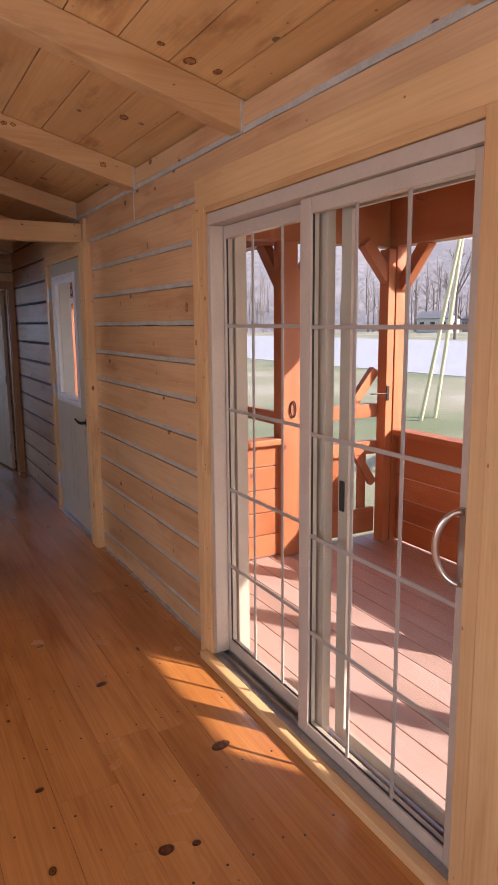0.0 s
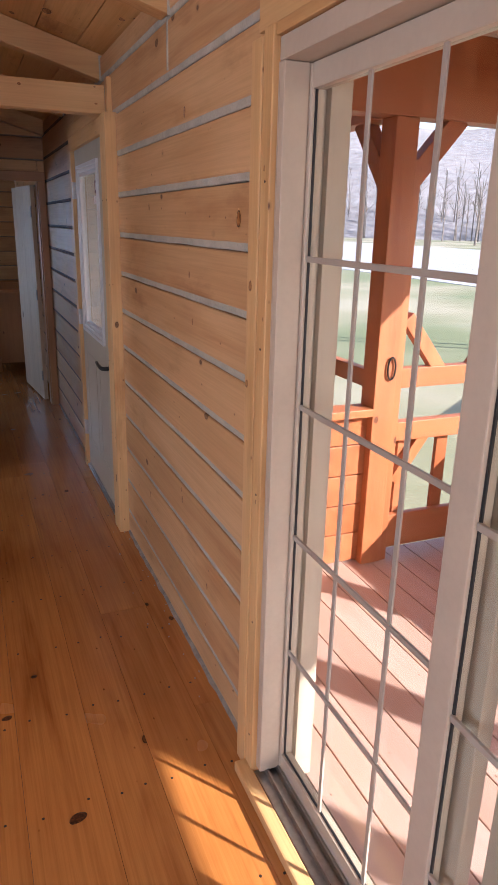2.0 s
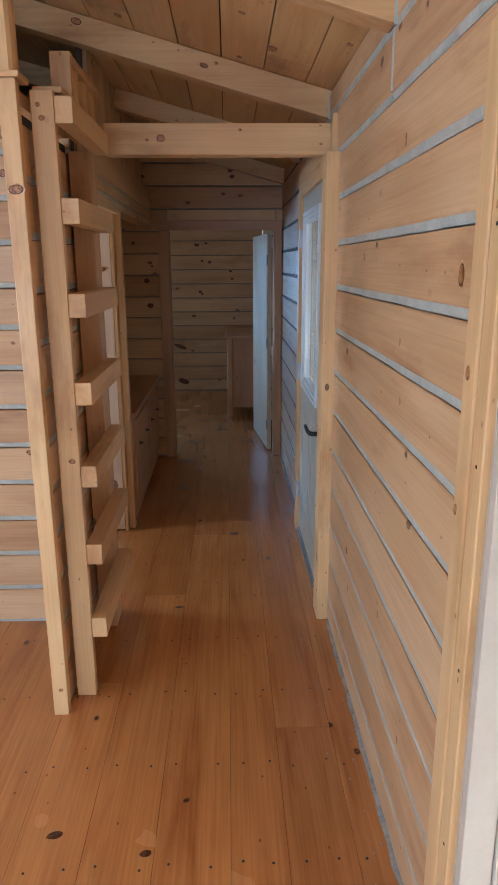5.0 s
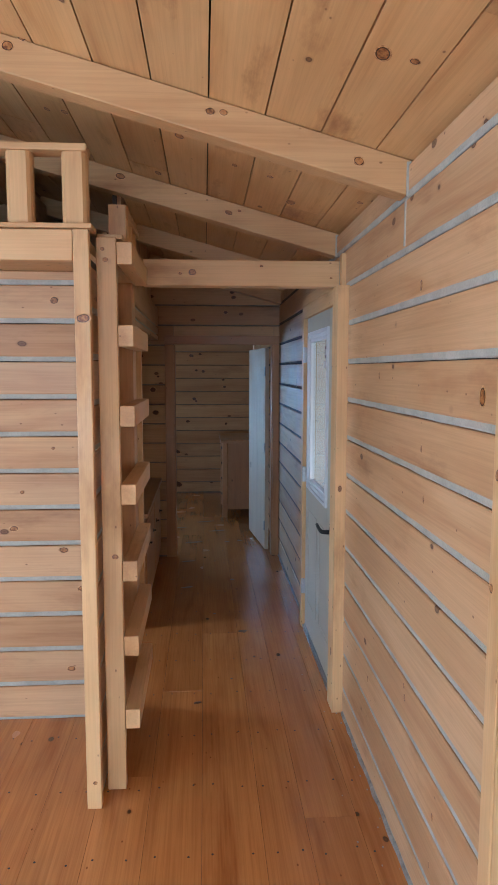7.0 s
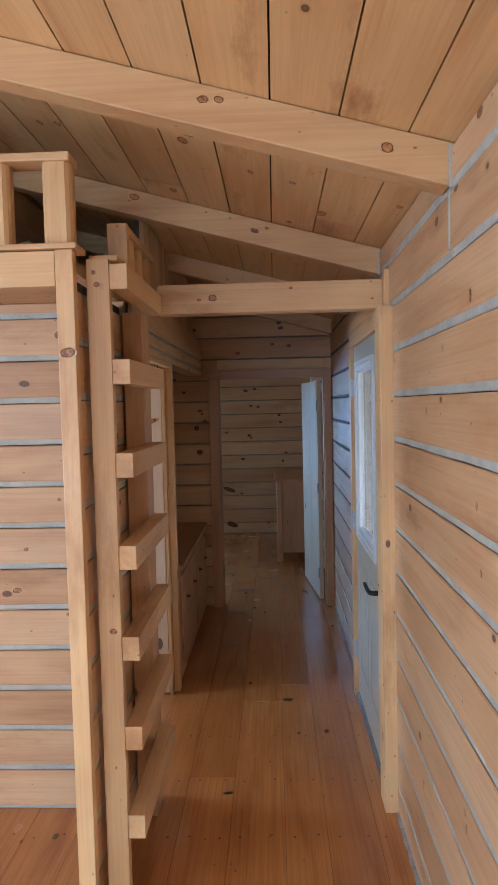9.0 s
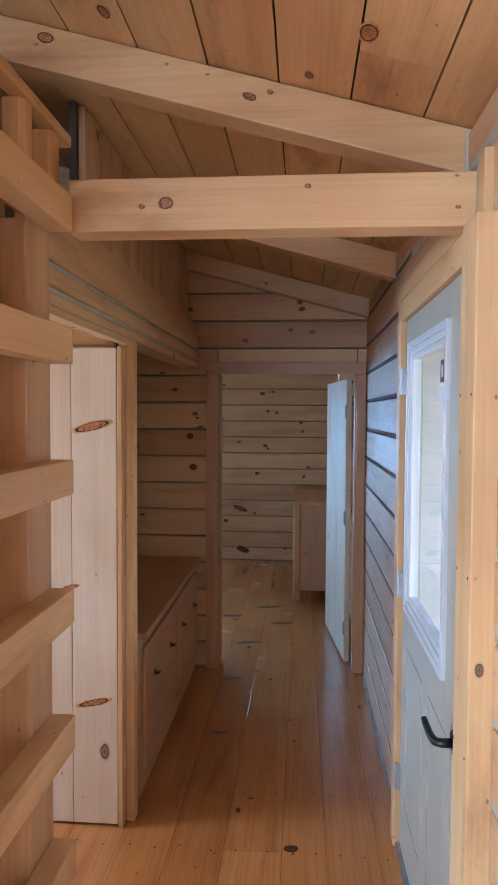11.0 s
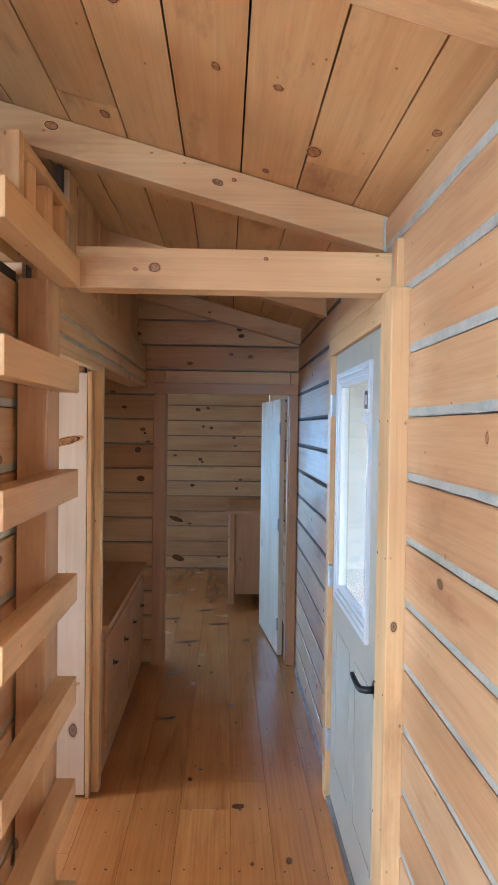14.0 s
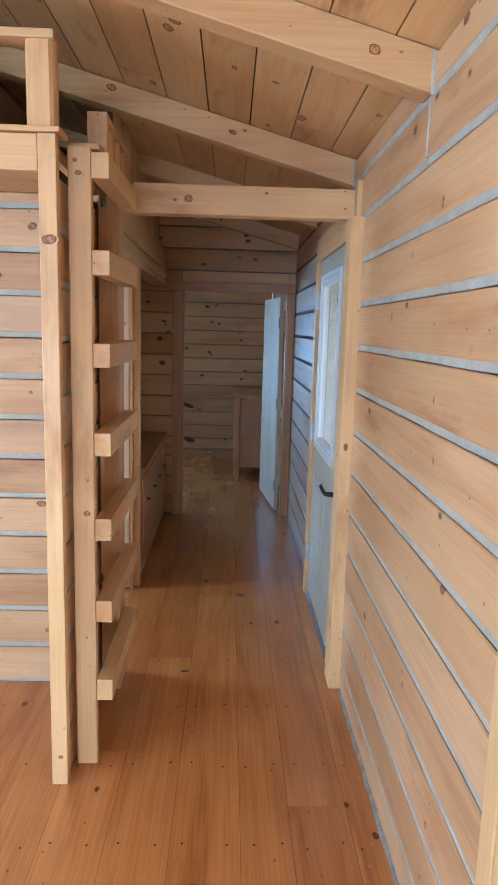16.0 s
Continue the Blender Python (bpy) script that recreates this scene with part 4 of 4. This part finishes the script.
def woods_material():
    m, t, b = nodes_of("bare winter woods")
    place = t.nodes.new("ShaderNodeTexCoord").outputs["Object"]
    mp = t.nodes.new("ShaderNodeMapping")
    mp.inputs["Scale"].default_value = (0.5, 0.5, 0.06)
    link(t, place, mp.inputs["Vector"])
    n = node(t, "ShaderNodeTexNoise", Scale=1.0, Detail=8.0, Roughness=0.75)
    link(t, mp.outputs[0], n.inputs["Vector"])
    w = node(t, "ShaderNodeTexNoise", Scale=0.03, Detail=4.0)
    link(t, place, w.inputs["Vector"])
    c = ramp(t, n.outputs["Fac"], [(0.35, (0.14, 0.13, 0.13)), (0.65, (0.34, 0.33, 0.34))])
    c = mix(t, "MULTIPLY", 0.6, c, ramp(t, w.outputs["Fac"], [(0.35, (0.7, 0.7, 0.75)), (0.65, (1, 1, 1))]))
    link(t, c, b.inputs["Base Color"])
    b.inputs["Roughness"].default_value = 1.0
    return m


GROUND, WOODS = ground_material(), woods_material()
BARK = plain("grey bark", (0.20, 0.17, 0.155), 0.9, grime=0.4, scale=8)
thing("ground", block(-400, 900, -400, 900, -1.2, -0.55), GROUND, "pale dry winter lawn and fields", "ground", "structure")
thing("road", block(20, 58, -400, 900, -0.55, -0.53), plain("pale asphalt", (0.42, 0.43, 0.45), 0.8, grime=0.2, scale=0.5, bump=0.2, fine=30), "pale sunlit asphalt lot across the lawn", "road", "structure")
# wooded hill as the distance
hb = bmesh.new()
ring = []
for k in range(81):
    ang = radians(-60 + 200 * k / 80)
    col = []
    for j in range(7):
        dist = 165 + j * 22
        nz = noise.noise(Vector((k * 0.13, j * 0.3, 1.7))) + 0.5 * noise.noise(Vector((k * 0.45, j * 0.8, 4.2)))
        z = -0.6 + (j ** 0.8) * 10.5 + nz * (1.5 + j * 1.3) if j else -0.6
        col.append(hb.verts.new((dist * math.cos(ang), dist * math.sin(ang), z)))
    ring.append(col)
for p, q in zip(ring, ring[1:]):
    for j in range(6):
        hb.faces.new((p[j], q[j], q[j + 1], p[j + 1]))
thing("backdrop_hill", hb, WOODS, "grey hillside covered in bare woods", "hill", "structure", smooth=True)


def bare_tree(bm, base, height, rnd, depth=3):
    def limb(a, d, length, r, level):
        b_ = a + d * length
        merge(bm, rod(a, b_, r, 5 if level else 7, r * 0.55))
        if level >= depth:
            return
        for _ in range(3 if level else 5):
            s = rnd.uniform(0.35, 1.0)
            nd = (d + Vector((rnd.uniform(-0.8, 0.8), rnd.uniform(-0.8, 0.8), rnd.uniform(-0.1, 0.5)))).normalized()
            limb(a + d * length * s, nd, length * rnd.uniform(0.4, 0.62), r * 0.5, level + 1)
    limb(Vector(base), Vector((rnd.uniform(-0.06, 0.06), rnd.uniform(-0.06, 0.06), 1)).normalized(), height * 0.55, height * 0.016, 0)


rt = random.Random(11)
wb = bmesh.new()
verts, faces = [], []


def sliver(a, d, length, r):
    n = len(verts)
    side = Vector((-d.y, d.x, 0))
    side = side.normalized() if side.length > 1e-3 else Vector((1, 0, 0))
    other = d.cross(side)
    for p, w in ((a, r), (a + d * length, r * 0.35)):
        for c in range(3):
            ang = 2 * math.pi * c / 3
            verts.append(p + side * (w * math.cos(ang)) + other * (w * math.sin(ang)))
    for c in range(3):
        faces.append((n + c, n + (c + 1) % 3, n + 3 + (c + 1) % 3, n + 3 + c))


for _ in range(520):
    ang, dist = radians(rt.uniform(-15, 100)), rt.uniform(150, 176)
    a = Vector((dist * math.cos(ang), dist * math.sin(ang), -0.6))
    hgt = rt.uniform(9, 16)
    sliver(a, Vector((rt.uniform(-0.05, 0.05), rt.uniform(-0.05, 0.05), 1)).normalized(), hgt, 0.16)
    for _ in range(9):
        d = Vector((rt.uniform(-1, 1), rt.uniform(-1, 1), rt.uniform(0.5, 1.3))).normalized()
        sliver(a + Vector((0, 0, hgt * rt.uniform(0.3, 0.9))), d, hgt * rt.uniform(0.15, 0.34), 0.06)
wm = bpy.data.meshes.new("far_woods")
wm.from_pydata([tuple(v) for v in verts], [], faces)
wm.materials.append(BARK)
tagged(new("far_woods", wm), "row of bare winter trees before the hill", "woods", kind="stuff")

for base, hgt in (((62, 61, -0.55), 13), ((74, 88, -0.55), 12)):
    t_ = holder("bare_tree", "leafless grey winter tree at the field's edge", "tree", "bare trees")
    tb = bmesh.new()
    bare_tree(tb, base, hgt, rt)
    part("trunk", tb, BARK, t_)


def far_house(cx, cy, w, d, h, turn, wall_colour):
    hs = holder("house", "small pale house with a grey gable roof beyond the field", "house", "far houses")
    wallm = plain("house siding", wall_colour, 0.7)
    part("wall", block(-w / 2, w / 2, -d / 2, d / 2, 0, h, 0.02), wallm, hs)
    rfb = bmesh.new()
    pts = [(-w / 2 - 0.3, h), (0, h + w * 0.28), (w / 2 + 0.3, h), (w / 2 + 0.3, h + 0.15), (0, h + w * 0.28 + 0.18), (-w / 2 - 0.3, h + 0.15)]
    ends = [[rfb.verts.new((px, yy, pz)) for px, pz in pts] for yy in (-d / 2 - 0.3, d / 2 + 0.3)]
    for k in range(6):
        rfb.faces.new((ends[0][k], ends[0][(k + 1) % 6], ends[1][(k + 1) % 6], ends[1][k]))
    rfb.faces.new(ends[0])
    rfb.faces.new(ends[1])
    part("roof", rfb, plain("grey shingle", (0.20, 0.20, 0.21), 0.8), hs)
    part("gable", merge(block(-w / 4, w / 4, -d / 2 + 0.01, d / 2 - 0.01, h, h + w * 0.13)), wallm, hs)
    dark = plain("dark pane", (0.04, 0.045, 0.055), 0.2)
    for k in range(3):
        part("window", block(-w / 2 - 0.03, -w / 2, -d / 2 + d * (k + 0.5) / 3 - 0.5, -d / 2 + d * (k + 0.5) / 3 + 0.5, h * 0.35, h * 0.8), dark, hs)
    part("door", block(-0.5, 0.5, -d / 2 - 0.03, -d / 2, 0, h * 0.75), dark, hs)
    hs.matrix_world = pose(cx, cy, -0.55, 0, 0, turn)


far_house(101, 104, 5, 7, 2.7, 20, (0.62, 0.60, 0.57))
far_house(112, 104, 4.5, 6, 2.5, -30, (0.35, 0.40, 0.45))
far_house(66, 133, 5, 7, 2.6, 10, (0.25, 0.33, 0.48))

# pale poles leaning outside, and a yellow sawhorse
POLE = plain("pale yellow paint", (0.72, 0.70, 0.50), 0.5, grime=0.2)
YELLOW = plain("yellow paint", (0.62, 0.60, 0.12), 0.5, grime=0.2)
for a, b_ in (((10.34, 11.26, -0.55), (9.3, 9.1, 4.0)), ((10.92, 11.43, -0.55), (9.5, 9.3, 4.1))):
    thing("leaning_pole", rod(a, b_, 0.045, 10, 0.035), POLE, "long pale yellow pole leaning over the lawn", "pole", group="leaning poles")
horse = holder("sawhorse", "yellow painted wooden frame standing on the lawn", "sawhorse")
part("top_bar", block(-0.6, 0.6, -0.05, 0.05, 0.95, 1.04, 0.006), YELLOW, horse)
for sx in (-0.5, 0.5):
    for sy in (-1, 1):
        part("leg", beam((sx, sy * 0.36, 0), (sx, sy * 0.04, 0.95), 0.09, 0.05), YELLOW, horse)
    part("cross_bar", beam((sx, -0.24, 0.35), (sx, 0.24, 0.35), 0.04, 0.08), YELLOW, horse)
horse.matrix_world = pose(7.6, 6.7, -0.55, 0, 0, 35)

# ---- daylight in the window openings that are never in view ----
COOL = (0.76, 0.88, 1.0)
window_light("window_glow_south", (-0.45, BACK + 0.06, 1.4), (-0.45, 3, 1.3), 2.1, 1.2, 19.5, COOL)
window_light("window_glow_west", (LEFT + 0.06, 2.1, 1.45), (0, 2.1, 1.3), 1.6, 1.0, 15, COOL)
window_light("window_glow_west_2", (LEFT + 0.06, -0.8, 1.45), (0, -0.8, 1.3), 1.1, 1.0, 6, COOL)
window_light("window_glow_bath", (LEFT + 0.06, 5.5, 1.45), (0, 5.5, 1.3), 0.6, 0.8, 8, COOL)
window_light("window_glow_bedroom", (LEFT + 0.06, 10.2, 1.42), (0.6, 10.5, 1.3), 0.9, 0.85, 3.0, (0.58, 0.79, 1.0))
window_light("window_glow_north", (-1.15, END - 0.06, 1.4), (0.85, 6.9, 0.7), 1.1, 1.0, 1.7, (0.46, 0.73, 1.0), 60)

# ---- knots that stand out in the boards ----
def knotted(name, dark, mid, light, rough=0.4):
    """The end grain of a branch: uneven dark and amber wood."""
    m, t, b = nodes_of(name)
    n = node(t, "ShaderNodeTexNoise", Scale=75.0, Detail=4.0, Roughness=0.7)
    link(t, t.nodes.new("ShaderNodeTexCoord").outputs["Object"], n.inputs["Vector"])
    link(t, ramp(t, n.outputs["Fac"], [(0.36, dark), (0.5, mid), (0.66, light)]), b.inputs["Base Color"])
    b.inputs["Roughness"].default_value = rough
    return m


KNOT = knotted("red-brown knot", (0.16, 0.05, 0.012), (0.36, 0.15, 0.04), (0.50, 0.24, 0.075))
KNOT_RIM = knotted("dark knot rim", (0.022, 0.007, 0.003), (0.05, 0.016, 0.005), (0.16, 0.055, 0.015))
KNOT_HALO = knotted("amber knot halo", (0.34, 0.15, 0.05), (0.58, 0.32, 0.12), (0.68, 0.42, 0.19))
FLOOR_KNOT = knotted("dark floor knot", (0.025, 0.008, 0.003), (0.075, 0.022, 0.007), (0.2, 0.07, 0.02), 0.3)


def knot_mesh(centre, u, v, normal, radius, rnd, stretch, looks):
    """A knot lying in a board's face: core, dark rim and resinous halo, with an uneven outline, nearly flush."""
    mesh = bpy.data.meshes.new("knot")
    bm = bmesh.new()
    n = 18
    wob = [rnd.uniform(0.7, 1.25) for _ in range(n)]
    for _ in range(3):
        wob = [(wob[k - 1] + wob[k] + wob[(k + 1) % n]) / 3 for k in range(n)]
    rings = []
    for f, lift in ((0.45, 0.0012), (0.82, 0.0012), (1.0, 0.0010), (1.25, 0.0004)):
        rings.append([bm.verts.new(centre + normal * lift + u * (radius * f * stretch * wob[k] * math.cos(2 * math.pi * k / n)) + v * (radius * f * wob[k] * math.sin(2 * math.pi * k / n))) for k in range(n)])
    bm.faces.new(rings[0])
    for j, (p, q) in enumerate(zip(rings, rings[1:])):
        for k in range(n):
            face = bm.faces.new((p[k], p[(k + 1) % n], q[(k + 1) % n], q[k]))
            face.material_index = (0, 1, 2)[j]
    bm.to_mesh(mesh)
    bm.free()
    for m in looks:
        mesh.materials.append(m)
    return mesh


def knots(parent, places, grain, stretch=1.35, looks=None):
    """places: (point, normal, radius); grain: the direction in which a knot is longer."""
    rnd = random.Random(len(places) * 7 + 3)
    for point, normal, radius in places:
        g = Vector(grain)
        nrm = Vector(normal).normalized()
        g = (g - nrm * g.dot(nrm)).normalized()
        ob = new("knot", knot_mesh(Vector(point), g, nrm.cross(g), nrm, radius * rnd.uniform(0.42, 0.7), rnd, stretch * rnd.uniform(0.8, 1.3), looks or (KNOT, KNOT_RIM, KNOT_HALO)))
        ob.parent = parent
        ob.matrix_parent_inverse = parent.matrix_world.inverted()


found = bpy.data.objects
knots(found["wall_east"], [((WALL, y, z), (-1, 0, 0), r) for y, z, r in (
    (3.73, 1.998, 0.019), (4.22, 1.712, 0.017), (4.46, 1.428, 0.012), (3.685, 1.483, 0.015), (3.228, 1.667, 0.034), (3.651, 1.326, 0.01), (3.80, 0.638, 0.014),
    (4.309, 0.42, 0.014), (3.485, 0.37, 0.015), (3.79, 0.60, 0.012), (3.50, 0.20, 0.013), (6.6, 1.64, 0.02), (7.1, 1.1, 0.024), (6.9, 0.56, 0.022))], (0, 0, 1), 1.7)
knots(found["trim_slider"], [((1.258, 3.03, 1.245), (-1, 0, 0), 0.022), ((1.258, 3.02, 1.503), (-1, 0, 0), 0.02), ((1.262, 2.96, 1.78), (-1, 0, 0), 0.008), ((1.262, 2.955, 0.93), (-1, 0, 0), 0.007)], (0, 0, 1))
knots(found["floor"], [((x, y, 0.0), (0, 0, 1), r * 0.8) for x, y, r in (
    (0.571, 4.965, 0.028), (0.681, 3.681, 0.014), (0.572, 3.481, 0.026), (0.286, 3.557, 0.034), (0.86, 5.919, 0.034), (0.76, 5.228, 0.012), (0.737, 2.976, 0.03),
    (0.631, 1.934, 0.034), (0.722, 1.914, 0.026), (1.008, 2.316, 0.034), (0.346, 2.398, 0.024), (0.84, 7.033, 0.036), (0.836, 8.271, 0.036), (0.966, 8.316, 0.036), (0.679, 6.252, 0.02))], (1, 0.3, 0), 1.4, (FLOOR_KNOT, FLOOR_KNOT, KNOT_RIM))
knots(found["floor"], [((x, y, 0.0), (0, 0, 1), r) for x, y, r in ((0.466, 7.596, 0.034), (0.505, 8.269, 0.03), (0.316, 8.909, 0.03), (0.471, 6.853, 0.028), (0.62, 9.2, 0.03), (0.75, 8.75, 0.03))], (1, 0.25, 0), 3.4, (FLOOR_KNOT, FLOOR_KNOT, FLOOR_KNOT))
slope_n = Vector((-SLOPE, 0, -1)).normalized()
knots(found["ceiling"], [((x, y, ceiling_z(x)), slope_n, r) for x, y, r in (
    (0.552, 4.297, 0.028), (0.524, 4.366, 0.026), (0.748, 4.525, 0.02), (0.899, 4.533, 0.022), (1.023, 4.822, 0.032), (1.284, 4.521, 0.02), (0.401, 4.994, 0.024), (0.941, 2.558, 0.032),
    (1.057, 2.574, 0.03), (1.154, 2.554, 0.02), (0.42, 3.40, 0.024), (1.057, 3.313, 0.03), (1.134, 3.301, 0.022), (-0.019, 4.528, 0.022), (0.056, 4.498, 0.024), (0.3, 3.0, 0.024))], (0, 1, 0.0))


def rafter_at(y):
    return min((o for o in found if o.name.startswith("rafter") and o.data.vertices[0].co.x > RIDGE - 0.05), key=lambda o: abs(o.data.vertices[0].co.y - y))


knots(rafter_at(3.90), [((x, 3.90, z), (0, -1, 0), r) for x, z, r in ((0.641, 2.572, 0.018), (0.684, 2.569, 0.024), (1.136, 2.426, 0.022), (0.001, 2.754, 0.022), (0.047, 2.78, 0.02))], (1, 0, -0.27))
knots(rafter_at(5.13), [((x, 5.13, z), (0, -1, 0), r) for x, z, r in ((0.203, 2.70, 0.022), (0.746, 2.53, 0.02), (0.80, 2.54, 0.009))], (1, 0, -0.27))
knots(found["wall_loft"], [((x, 4.85, z), (0, -1, 0), r) for x, z, r in (
    (-0.082, 2.054, 0.024), (-0.108, 1.359, 0.01), (-0.26, 1.149, 0.02), (-0.305, 0.969, 0.022), (-0.071, 0.861, 0.022), (0.013, 0.667, 0.02), (-0.05, 0.258, 0.02))], (1, 0, 0))
knots(found["loft_post"], [((0.174, 4.13, 1.921), (0, -1, 0), 0.026), ((0.178, 4.13, 0.11), (0, -1, 0), 0.01)], (1, 0, 0))
knots(found["tie_beam"], [((0.562, 4.955, 2.207), (0, -1, 0), 0.036), ((0.503, 4.955, 2.200), (0, -1, 0), 0.012), ((0.90, 4.955, 2.24), (0, -1, 0), 0.009), ((1.245, 4.955, 2.185), (0, -1, 0), 0.008)], (1, 0, 0))
knots(found["wall_bedroom"], [((x, FAR, z), (0, -1, 0), r) for x, z, r in ((0.15, 1.551, 0.034), (0.17, 1.345, 0.03), (0.20, 1.675, 0.02), (0.885, 2.383, 0.024), (0.813, 2.25, 0.02), (0.87, 2.43, 0.02), (0.05, 1.86, 0.02))], (1, 0, 0), 1.35, (FLOOR_KNOT, KNOT_RIM, KNOT_HALO))
knots(found["wall_north"], [((x, END, z), (0, -1, 0), r) for x, z, r in ((0.439, 1.93, 0.04), (0.505, 1.73, 0.032), (0.379, 1.017, 0.034), (0.021, 0.46, 0.04), (0.475, 1.331, 0.032), (0.5, 1.30, 0.02), (0.56, 1.95, 0.03), (0.6, 1.71, 0.03), (0.88, 1.6, 0.04), (0.9, 1.5, 0.03), (0.92, 0.98, 0.03))], (1, 0, 0), 1.35, (FLOOR_KNOT, KNOT_RIM, KNOT_HALO))
knots(found["wall_north"], [((0.185, END, 0.608), (0, -1, 0), 0.05), ((0.22, END, 0.13), (0, -1, 0), 0.05)], (1, 0, -0.4), 2.6, (FLOOR_KNOT, KNOT_RIM, KNOT_HALO))
knots(found["door_3"], [((0.05, 5.995, 1.652), (0, -1, 0), 0.026), ((0.05, 5.995, 0.519), (0, -1, 0), 0.026), ((-0.045, 5.995, 0.995), (0, -1, 0), 0.014)], (1, 0, 0.25), 3.6)
knots(found["loft_ladder"], [((0.232, 4.25, 2.19), (0, -1, 0), 0.016), ((0.243, 4.25, 2.15), (0, -1, 0), 0.016), ((0.259, 4.25, 0.99), (0, -1, 0), 0.015), ((0.215, 4.80, 1.62), (0, -1, 0), 0.012)], (1, 0, 0))
knots(found["door_post"], [((1.252, 4.86, 0.31), (-1, 0, 0), 0.02), ((1.252, 4.90, 1.1), (-1, 0, 0), 0.006), ((1.252, 4.92, 1.62), (-1, 0, 0), 0.006)], (0, 0, 1))

# caulk at the rafters' ends and at the butt joint of the top log
for y in RAFTERS[2:7]:
    part("caulk", block(1.298, 1.3165, y - 0.007, y + 0.001, EAVE_Z - 0.115, EAVE_Z - 0.004), CHINKING, found["wall_east"])
part("caulk", block(1.301, 1.312, 3.914, 3.925, 2.155, 2.312), CHINKING, found["wall_east"])
part("caulk", block(1.286, 1.304, 4.9385, 4.9545, 2.145, 2.29), CHINKING, found["wall_east"])

# small nail and screw heads along the trim
nb = bmesh.new()
for z in (0.15, 0.55, 0.95, 1.35, 1.75):
    for yy in (2.955, 4.83, 4.93):
        bmesh.ops.create_cone(nb, cap_ends=True, segments=8, radius1=0.0035, radius2=0.0035, depth=0.002, matrix=Matrix.Translation(((1.262 if yy < 4 else 1.252), yy, z)) @ Matrix.Rotation(math.pi / 2, 4, "Y"))
for k in range(7):
    z = 0.267 + 0.311 * k
    for dz in (0.022, 0.06):
        for yy in (4.265, 4.83):
            bmesh.ops.create_cone(nb, cap_ends=True, segments=8, radius1=0.004, radius2=0.004, depth=0.002, matrix=Matrix.Translation((0.338, yy, z + dz)) @ Matrix.Rotation(math.pi / 2, 4, "Y"))
thing("trim_nails", nb, NAIL, "small dark nail heads in the trim", "nails", "stuff")

# crumbs of wood and chinking along the wall's foot
rc = random.Random(77)
db = bmesh.new()
for _ in range(50):
    cx, cy = WALL - abs(rc.gauss(0.0, 0.05)) - 0.01, rc.uniform(3.1, 7.6)
    s = rc.uniform(0.001, 0.003)
    bm_box(db, cx - s, cx + s, cy - s * 1.4, cy + s * 1.4, 0.0, s)
thing("floor_crumbs", db, plain("pale crumbs", (0.36, 0.28, 0.19), 0.9), "pale crumbs of wood and chinking on the floor", "debris", "stuff")
